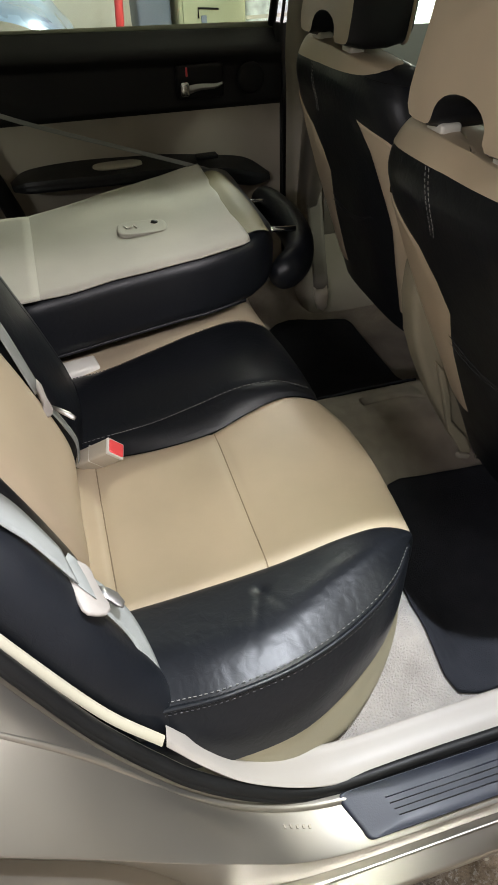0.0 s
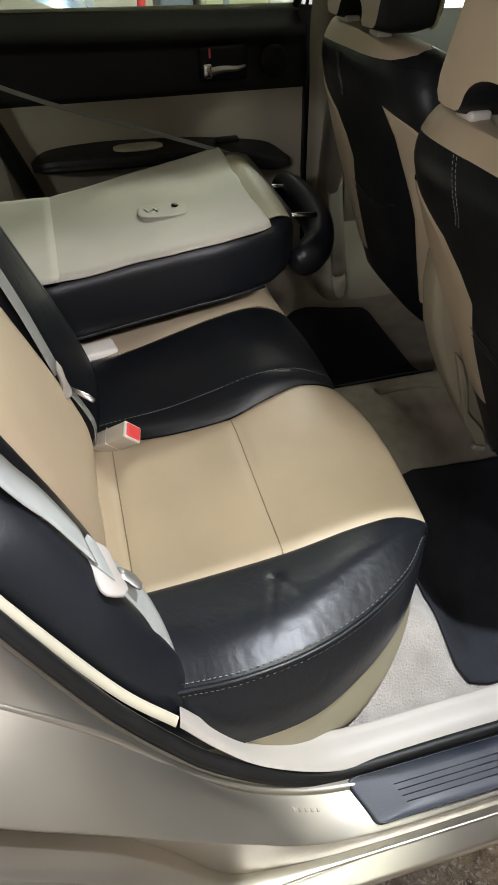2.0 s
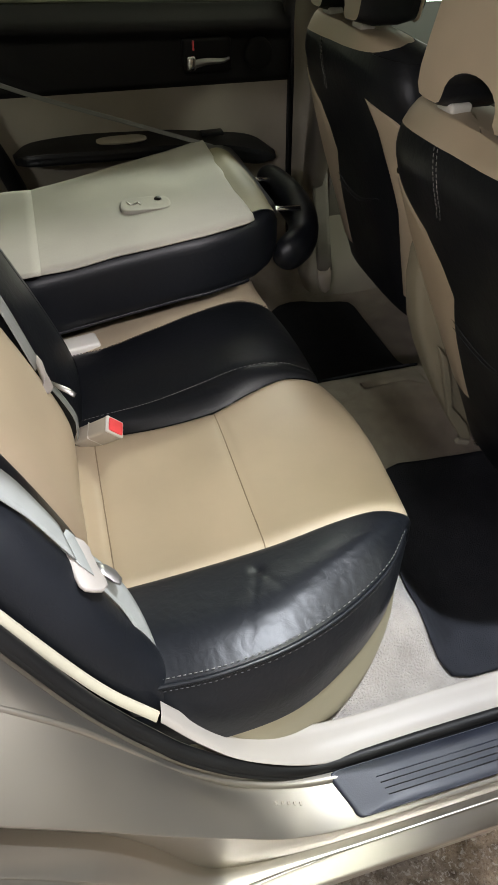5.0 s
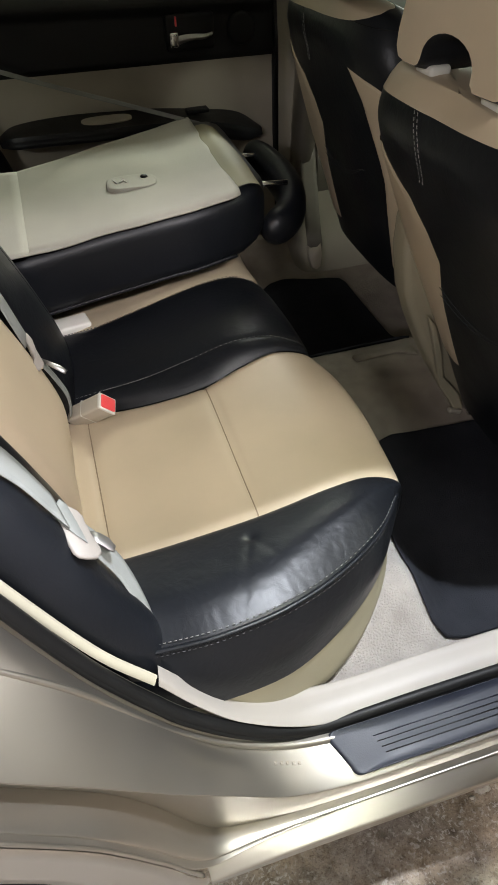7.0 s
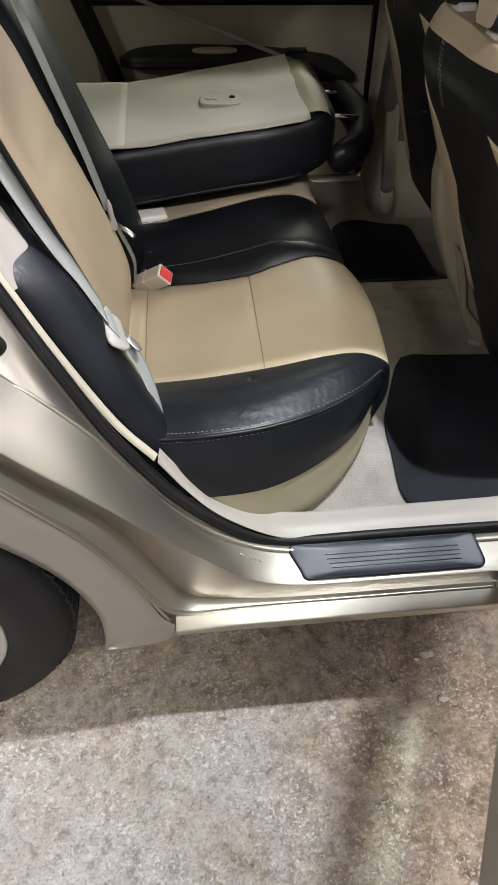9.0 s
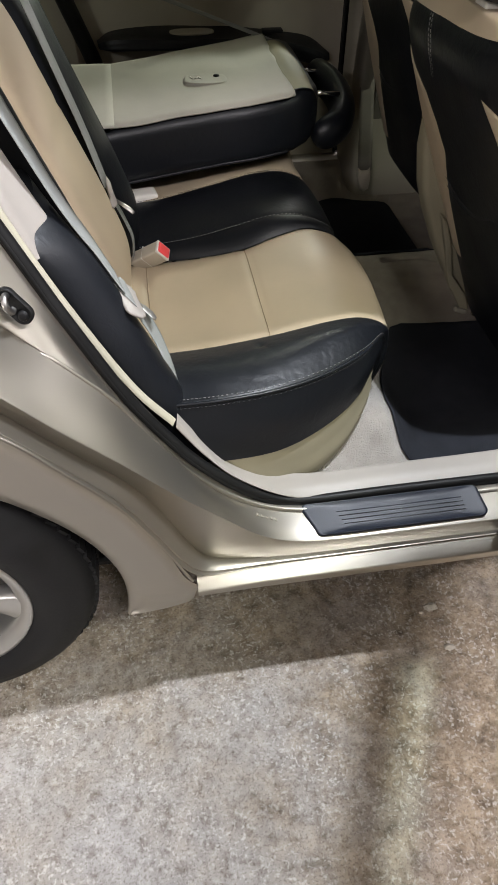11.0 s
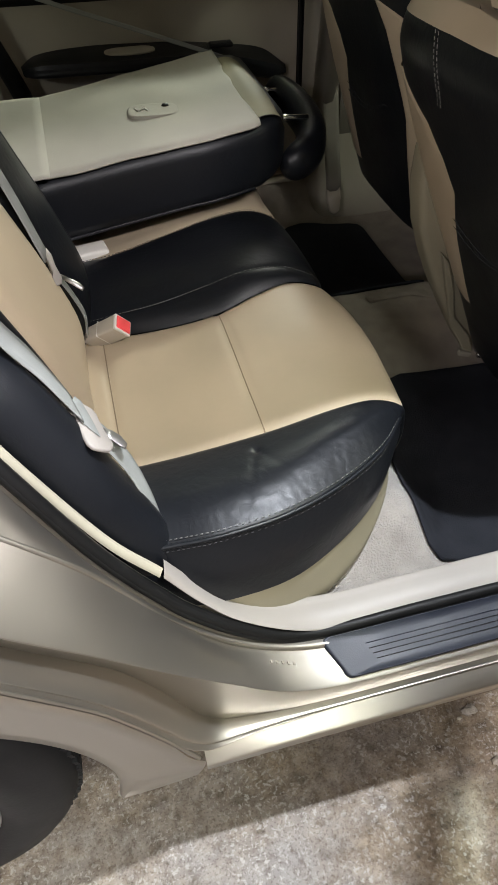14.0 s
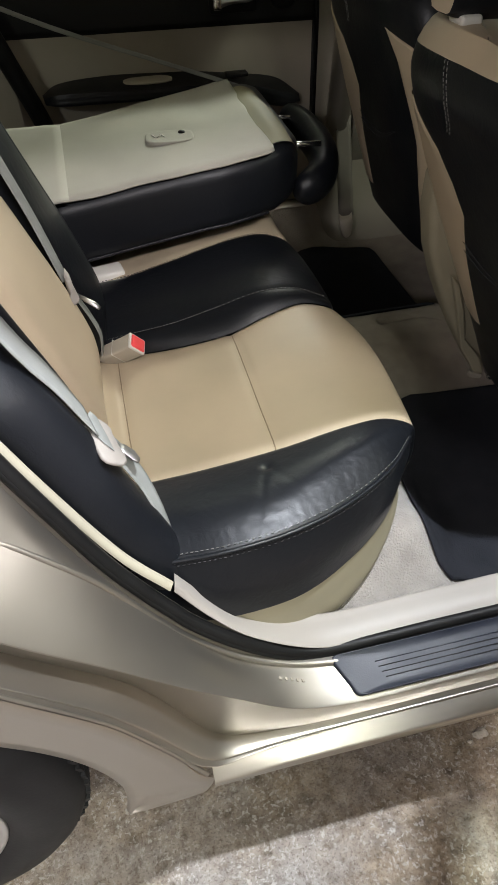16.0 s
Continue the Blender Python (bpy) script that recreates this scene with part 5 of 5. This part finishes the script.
part("outer_skin", surface([[(X0, 2.06, 0.28), (X1, 2.06, 0.28)], [(X0, 2.10, 0.45), (X1, 2.10, 0.45)], [(X0, 2.12, 0.70), (X1, 2.12, 0.70)], [(X0, 2.115, 1.01), (X1, 2.115, 0.985)]], 14, 6), PAINT, fdoor)
part("window_pane", sheet([[(X0, 2.102, 1.0), (X0, 1.93, 1.36)], [X1 and (X1, 2.102, 0.97), (X1, 1.93, 1.36)]]), GLASS, fdoor, "green-tinted window glass", smooth=False)
part("window_frame", tube([(X1 - 0.008, 2.105, 0.98), (X1 - 0.008, 1.935, 1.36)], 0.011, 8), RUBBER, fdoor)
part("gap_filler", box(0.748, 0.79, 2.062, 2.10, 0.24, 0.985), DARK, fdoor)
part("shut_seal", tube([(0.762, 2.03, 0.24), (0.762, 2.048, 0.55), (0.762, 2.055, 0.80), (0.762, 2.07, 0.98), (0.762, 1.92, 1.36)], 0.0045, 8), RUBBER, fdoor)

PZ = (0.235, 0.36, 0.55, 0.80, 1.0, 1.36)
pillar = part("far_pillar_trim", surface([[(0.768, y, z) for y, z in zip((1.99, 2.02, 2.036, 2.04, 2.045, 1.90), PZ)], [(0.79, y, z) for y, z in zip((1.89, 1.94, 1.985, 2.0, 2.008, 1.87), PZ)], [(0.87, y, z) for y, z in zip((1.87, 1.925, 1.978, 1.995, 2.003, 1.865), PZ)], [(1.04, y, z) for y, z in zip((1.87, 1.93, 1.985, 2.0, 2.01, 1.87), PZ)]], 14, 30), TAUPE_SHADED, car, "taupe plastic centre pillar trim")
solid(part("far_belt", ribbon([(0.823, 1.862, 0.335), (0.826, 1.915, 0.45), (0.828, 1.966, 0.60), (0.830, 1.985, 0.80), (0.832, 1.992, 0.97), (0.84, 1.86, 1.32)], 0.046, ((1, 0, 0), (1, 0, 0))), FARWEB, car, "taupe woven front belt"), 0.0016)
part("far_belt_anchor", moved(plate_of([(-0.020, 0.034), (-0.011, 0.026), (0.011, 0.026), (0.020, 0.034), (0.021, 0.004), (0.014, -0.030), (0.0, -0.038), (-0.014, -0.030), (-0.021, 0.004)], Matrix(), 0.012), Matrix.Translation((0.820, 1.852, 0.312)) @ Matrix.Rotation(radians(68), 4, "X")), BUCKLE, car, "beige plastic belt anchor cover")
part("far_quarter_trim", surface([[(-0.7, 1.98, 0.3), (-0.7, 1.97, 0.8), (-0.75, 1.93, 1.1), (-0.7, 1.80, 1.36)], [(-0.2, 2.0, 0.3), (-0.2, 1.985, 0.8), (-0.2, 1.96, 1.1), (-0.2, 1.83, 1.36)], [(-0.03, 2.02, 0.3), (-0.05, 2.01, 0.8), (-0.10, 2.0, 1.0), (-0.16, 1.90, 1.36)]], 10, 20), TAUPE, car, "taupe rear quarter trim")
part("far_door_edge", tube([(0.03, 2.01, 0.55), (0.0, 2.0, 0.66), (-0.05, 1.995, 0.80), (-0.10, 1.99, 0.95), (-0.14, 1.93, 1.2)], 0.024, 10, 20), RUBBER, car)

# ---------------------------------------------------------------- roof, glass, outer panels
part("roof", surface([[(-0.62, y, z) for y, z in ((0.715, 1.34), (0.82, 1.385), (MID, 1.405), (1.68, 1.385), (1.80, 1.34))], [(0.3, y, z) for y, z in ((0.678, 1.38), (0.81, 1.43), (MID, 1.455), (1.70, 1.43), (1.84, 1.38))], [(1.25, y, z) for y, z in ((0.715, 1.36), (0.83, 1.405), (MID, 1.43), (1.68, 1.405), (1.82, 1.36))]], 20, 20), PAINT, car)
part("headliner", surface([[(-0.6, y, z - 0.03) for y, z in ((0.725, 1.335), (0.82, 1.37), (MID, 1.39), (1.68, 1.37), (1.79, 1.335))], [(0.3, y, z - 0.03) for y, z in ((0.688, 1.375), (0.81, 1.415), (MID, 1.44), (1.70, 1.415), (1.83, 1.375))], [(1.23, y, z - 0.03) for y, z in ((0.725, 1.355), (0.83, 1.39), (MID, 1.415), (1.68, 1.39), (1.81, 1.355))]], 20, 20), LINER, car)
for y, q in ((0.66, 1), (1.82, -1)):
    part("roof_rail", tube([(-0.62, y + q * 0.04, 1.34), (0.3, y + q * 0.026, 1.375), (1.25, y + q * 0.055, 1.35), (1.95, y - q * 0.16, 0.98)], 0.026, 10, 30), PAINT, car)
    part("rear_pillar", surface([[(-0.62, y + q * 0.01, 1.34), (-0.25, y + q * 0.05, 1.36)], [(-0.85, y - q * 0.06, 1.15), (-0.22, y - q * 0.04, 1.15)], [(-1.10, y - q * 0.16, 0.97), (-0.21, y - q * 0.12, 0.97)]], 10, 6), PAINT, car)
    part("front_door_frame", tube([(0.86, y + q * 0.05, 1.36), (0.83, y - q * 0.10, 0.98), (0.82, y - q * 0.16, 0.6), (0.82, y - q * 0.18, 0.3)], 0.035, 10, 20), PAINT, car)
part("windscreen", sheet([[(1.25, y, 1.40) for y in (0.70, MID, 1.78)], [(1.95, y, 0.98) for y in (0.56, MID, 1.92)]]), GLASS, car)
part("rear_window", sheet([[(-0.62, y, 1.37) for y in (0.74, MID, 1.74)], [(-1.10, y, 1.0) for y in (0.64, MID, 1.84)]]), GLASS, car)
part("bonnet", surface([[(1.95, y, z) for y, z in ((0.52, 0.93), (0.70, 0.97), (MID, 1.0), (1.78, 0.97), (1.96, 0.93))], [(2.6, y, z) for y, z in ((0.50, 0.82), (0.70, 0.88), (MID, 0.91), (1.78, 0.88), (1.98, 0.82))], [(3.1, y, z) for y, z in ((0.60, 0.66), (0.75, 0.72), (MID, 0.76), (1.73, 0.72), (1.88, 0.66))], [(3.2, y, 0.30) for y in (0.65, 0.75, MID, 1.73, 1.83)]], 20, 20), PAINT, car)
part("boot_lid", surface([[(-1.10, y, z) for y, z in ((0.60, 0.96), (0.75, 0.99), (MID, 1.0), (1.73, 0.99), (1.88, 0.96))], [(-1.45, y, z) for y, z in ((0.58, 0.93), (0.75, 0.96), (MID, 0.98), (1.73, 0.96), (1.90, 0.93))], [(-1.58, y, 0.70) for y in (0.60, 0.75, MID, 1.73, 1.88)], [(-1.56, y, 0.30) for y in (0.60, 0.75, MID, 1.73, 1.88)]], 20, 20), PAINT, car)
for y, q in ((0.42, 1), (2.06, -1)):
    part("front_fender", surface([[(2.75, y + q * 0.09, 0.45), (2.9, y + q * 0.12, 0.66)], [(2.65, y + q * 0.02, 0.62), (2.72, y + q * 0.09, 0.80)], [(2.365, y + q * 0.01, 0.67), (2.365, y + q * 0.08, 0.88)], [(2.05, y + q * 0.01, 0.60), (2.0, y + q * 0.09, 0.93)], [(1.98, y + q * 0.01, 0.30), (1.80, y + q * 0.09, 0.94)]], 20, 8), PAINT, car)
    part("rear_fender", surface([[(-0.21, y - q * 0.005, 0.80), (-0.21, y + q * 0.07, 0.93), (-0.22, y + q * 0.22, 1.0)], [(-0.60, y - q * 0.005, 0.84), (-0.60, y + q * 0.05, 0.93), (-0.62, y + q * 0.20, 0.99)], [(-0.95, y - q * 0.005, 0.75), (-1.0, y + q * 0.05, 0.92), (-1.05, y + q * 0.17, 0.98)], [(-1.10, y + q * 0.01, 0.30), (-1.45, y + q * 0.08, 0.70), (-1.5, y + q * 0.14, 0.95)]], 20, 14), PAINT, car)
part("far_sill", box(-0.1, 1.95, 2.0, 2.06, 0.25, 0.33, 0.02), PAINT, car)
part("far_rear_quarter", surface([[(-0.09, 2.06, 0.28), (-0.06, 2.09, 0.6), (-0.1, 2.1, 1.0)], [(-0.02, 2.06, 0.28), (-0.05, 2.09, 0.7), (-0.2, 2.08, 1.0)], ], 4, 10), PAINT, car)
DARKTAUPE = material("dark_taupe_trim", (0.12, 0.108, 0.088), 0.6, 0, 0.06, 7, 0.1, 400)
GREYTRIM = material("grey_trim", (0.20, 0.21, 0.20), 0.6, 0, 0.06, 7, 0.1, 400)
for y, q, nm, lb in ((0.425, 1, "front_door", "closed champagne front door"), (2.055, -1, "front_door", "closed champagne front door")):
    fd = thing(nm, lb, "car door", "front doors", at=(1.35, y, 0.3))
    part("outer_skin", surface([[(0.80, y + q * 0.01, 0.31), (1.85, y + q * 0.01, 0.31)], [(0.80, y - q * 0.03, 0.50), (1.85, y - q * 0.025, 0.50)], [(0.80, y - q * 0.04, 0.72), (1.85, y - q * 0.03, 0.72)], [(0.80, y + q * 0.01, 0.96), (1.82, y + q * 0.04, 0.95)]], 14, 10), PAINT, fd)
    part("lining", surface([[(0.86, y + q * 0.10, 0.30), (1.85, y + q * 0.10, 0.30)], [(0.86, y + q * 0.095, 0.55), (1.85, y + q * 0.095, 0.55)], [(0.86, y + q * 0.075, 0.82), (1.84, y + q * 0.08, 0.82)]], 12, 8), DARKTAUPE, fd, "dark taupe moulded lining")
    part("upper_lining", surface([[(0.86, y + q * 0.075, 0.82), (1.84, y + q * 0.08, 0.82)], [(0.86, y + q * 0.06, 0.90), (1.83, y + q * 0.075, 0.90)], [(0.86, y + q * 0.03, 0.97), (1.82, y + q * 0.06, 0.96)]], 8, 8), GREYTRIM, fd, "grey moulded upper lining")
    part("window_pane", sheet([[(0.86, y + q * 0.02, 0.96), (0.90, y + q * 0.22, 1.36)], [(1.82, y + q * 0.05, 0.95), (1.28, y + q * 0.23, 1.36)]]), GLASS, fd, smooth=False)
dash = thing("dashboard", "dark dashboard with a steering wheel", "dashboard", at=(1.8, MID, 0.7))
part("panel", box(1.62, 1.98, 0.50, 1.98, 0.62, 0.92, 0.05), DARK, dash)
ring_pts = [Vector((1.50, 0.87, 0.86)) + Matrix.Rotation(radians(-25), 3, "Y") @ Vector((0, 0.18 * math.cos(a), 0.18 * math.sin(a))) for a in (2 * math.pi * k / 36 for k in range(37))]
part("steering_wheel", tube(ring_pts, 0.014, 10, 0, False), DARK, dash, "black steering wheel")
part("steering_hub", box(1.49, 1.60, 0.80, 0.94, 0.81, 0.91, 0.02), DARK, dash)

# open rear door, swung out on its front hinges
od = thing("rear_door", "open champagne rear door swung out on its hinges", "car door", at=(0.75, 0.43, 0.30))
DM = Matrix.Translation((0.75, 0.43, 0)) @ Matrix.Rotation(radians(63), 4, "Z")
D_LOW, D_MID, D_HIGH, D_BELT = [(-0.02, 0.31), (-0.5, 0.31), (-0.70, 0.33)], [(-0.02, 0.55), (-0.5, 0.55), (-0.80, 0.60)], [(-0.02, 0.75), (-0.5, 0.75), (-0.95, 0.78)], [(-0.02, 0.97), (-0.5, 0.98), (-1.0, 1.0)]
part("skin", moved(surface([[(x, y, z) for x, z in r] for r, y in ((D_LOW, 0.0), (D_MID, -0.035), (D_HIGH, -0.035), (D_BELT, 0.02))], 14, 20), DM), PAINT, od)
part("lining", moved(surface([[(x, y, z) for x, z in r] for r, y in ((D_LOW, 0.045), (D_MID, 0.075), (D_HIGH, 0.08), (D_BELT, 0.083))], 14, 20), DM), TAUPE, od, "beige and black door lining")
part("belt_rail", moved(surface([[(x, y, z + dz) for x, z in D_BELT] for y, dz in ((0.02, 0), (0.055, 0.008), (0.083, 0))], 6, 12), DM), DARK, od, "black window sill rail")
part("bottom_edge", moved(surface([[(x, y, z) for x, z in D_LOW] for y in (0.0, 0.022, 0.045)], 4, 12), DM), PAINT, od)
part("window_frame", moved(tube([(-0.02, 0.06, 0.97), (-0.03, 0.120, 1.34), (-0.45, 0.095, 1.36), (-0.85, 0.085, 1.26), (-1.0, 0.055, 1.0)], 0.019, 10), DM), DARK, od)
part("window_pane", moved(sheet([[(-0.02, 0.06, 0.97), (-0.03, 0.120, 1.34)], [(-0.45, 0.06, 0.98), (-0.45, 0.095, 1.36)], [(-0.85, 0.06, 0.99), (-0.85, 0.085, 1.26)], [(-1.0, 0.055, 1.0), (-0.99, 0.055, 1.003)]]), DM), GLASS, od, "green-tinted window glass", smooth=False)
part("edge", moved(box(-0.03, -0.01, -0.030, 0.080, 0.31, 0.96, 0.006), DM), PAINT, od)

# ---------------------------------------------------------------- beyond the far windows
oc = thing("other_car", "dusty blue car parked beyond the far side", "car", at=(-0.6, 3.9, 0))
part("body", surface([[(-2.6, y, z) for y, z in ((3.15, 0.3), (3.08, 0.7), (3.25, 0.98), (3.9, 1.05), (4.6, 0.98), (4.7, 0.4))], [(-1.4, y, z) for y, z in ((3.12, 0.3), (3.05, 0.68), (3.22, 0.93), (3.9, 0.98), (4.6, 0.93), (4.7, 0.4))], [(-0.5, y, z) for y, z in ((3.2, 0.3), (3.12, 0.6), (3.28, 0.84), (3.9, 0.90), (4.5, 0.84), (4.6, 0.4))], [(-0.25, y, z) for y, z in ((3.35, 0.3), (3.3, 0.5), (3.4, 0.66), (3.9, 0.72), (4.4, 0.66), (4.4, 0.4))]], 30, 30), BLUE, oc)
part("lower_body", box(-2.6, -0.4, 3.3, 4.5, 0.0, 0.4, 0.05), DARK, oc)
part("headlight", moved(surface([[(-0.34, 3.22, 0.66), (-0.5, 3.18, 0.72), (-0.72, 3.17, 0.78)], [(-0.30, 3.30, 0.70), (-0.5, 3.24, 0.80), (-0.72, 3.24, 0.84)]], 8, 14), Matrix.Translation((0.01, -0.03, 0.02))), CHROME, oc, "clear headlight")
part("cabin", surface([[(-2.6, y, z) for y, z in ((3.2, 1.0), (3.4, 1.4), (4.4, 1.4), (4.6, 1.0))], [(-1.9, y, z) for y, z in ((3.2, 1.0), (3.4, 1.36), (4.4, 1.36), (4.6, 1.0))], [(-1.35, y, z) for y, z in ((3.2, 0.96), (3.3, 0.98), (4.4, 0.98), (4.6, 0.96))]], 14, 14), GLASS, oc)
# drawn about its own place, then stood beside the wall
for o in list(oc.children):
    o.data.transform(Matrix.Translation((0.60, 0, 0)) @ Matrix.Diagonal((1, 1, 1.06, 1)))
# glowing panel added for the white brightness beyond the far front door
PANEL_GLOW = glow_material("glowing_panel", (0.93, 0.97, 1.0), 3.0)
backdrop = thing("backdrop_panel", "glowing white framed panel, added for the bright background", "window", kind="structure", at=(3.3, 5.2, 0.5))
part("window_frame", box(2.25, 4.35, 5.16, 5.2, 0.35, 1.95, 0.01), GREYBLUE, backdrop)
part("glow_pane", box(2.3, 4.3, 5.13, 5.158, 0.35, 1.9), PANEL_GLOW, backdrop, smooth=False)
post = thing("red_stand", "slim red metal stand", "stand", at=(0.55, 4.2, 0))
part("pole", tube([(0.56, 4.2, 0.02), (0.66, 4.2, 1.4)], 0.022, 10), RED, post)
part("foot", box(0.46, 0.68, 4.1, 4.3, 0.0, 0.03, 0.006), RED, post)
col = thing("column", "grey-blue painted column", "column", at=(0.9, 4.4, 0))
part("shaft", box(0.72, 0.90, 4.3, 4.6, 0, 2.8, 0.02), GREYBLUE, col)
PALEGREEN = material("pale_green_paint", (0.50, 0.53, 0.36), 0.5, 0, 0.2, 3)
cab = thing("cabinet", "pale green scuffed metal cabinet", "cabinet", at=(1.6, 4.5, 0))
part("carcass", box(0.93, 1.30, 4.25, 4.75, 0.0, 1.6, 0.02), PALEGREEN, cab)
for k in range(3):
    part("drawer", box(0.95, 1.28, 4.235, 4.26, 0.1 + 0.45 * k, 0.50 + 0.45 * k, 0.006), PALEGREEN, cab)
part("bracket", tube([(1.03, 4.228, 0.700), (1.03, 4.226, 0.745), (1.14, 4.226, 0.735)], 0.005, 8), DARK, cab, "dark bent bracket")
part("stain", box(1.045, 1.075, 4.229, 4.2335, 0.60, 0.71, 0.002), GREYBLUE, cab, "grey worn patch")
pack = thing("wrapped_pack", "clear plastic-wrapped pack of bright bottles", "package", at=(1.42, 4.5, 0))
WRAP = material("bright_plastic_wrap", (0.72, 0.78, 0.82), 0.12, 0, 0.3, 22, 0.5, 40, coat=0.8)
part("stack", box(1.33, 1.72, 4.35, 4.75, 0.0, 1.1, 0.03), WRAP, pack)
for k in range(7):
    part("band", box(1.325, 1.725, 4.345, 4.36, 0.30 + 0.09 * k, 0.318 + 0.09 * k, 0.003), WHITE, pack)
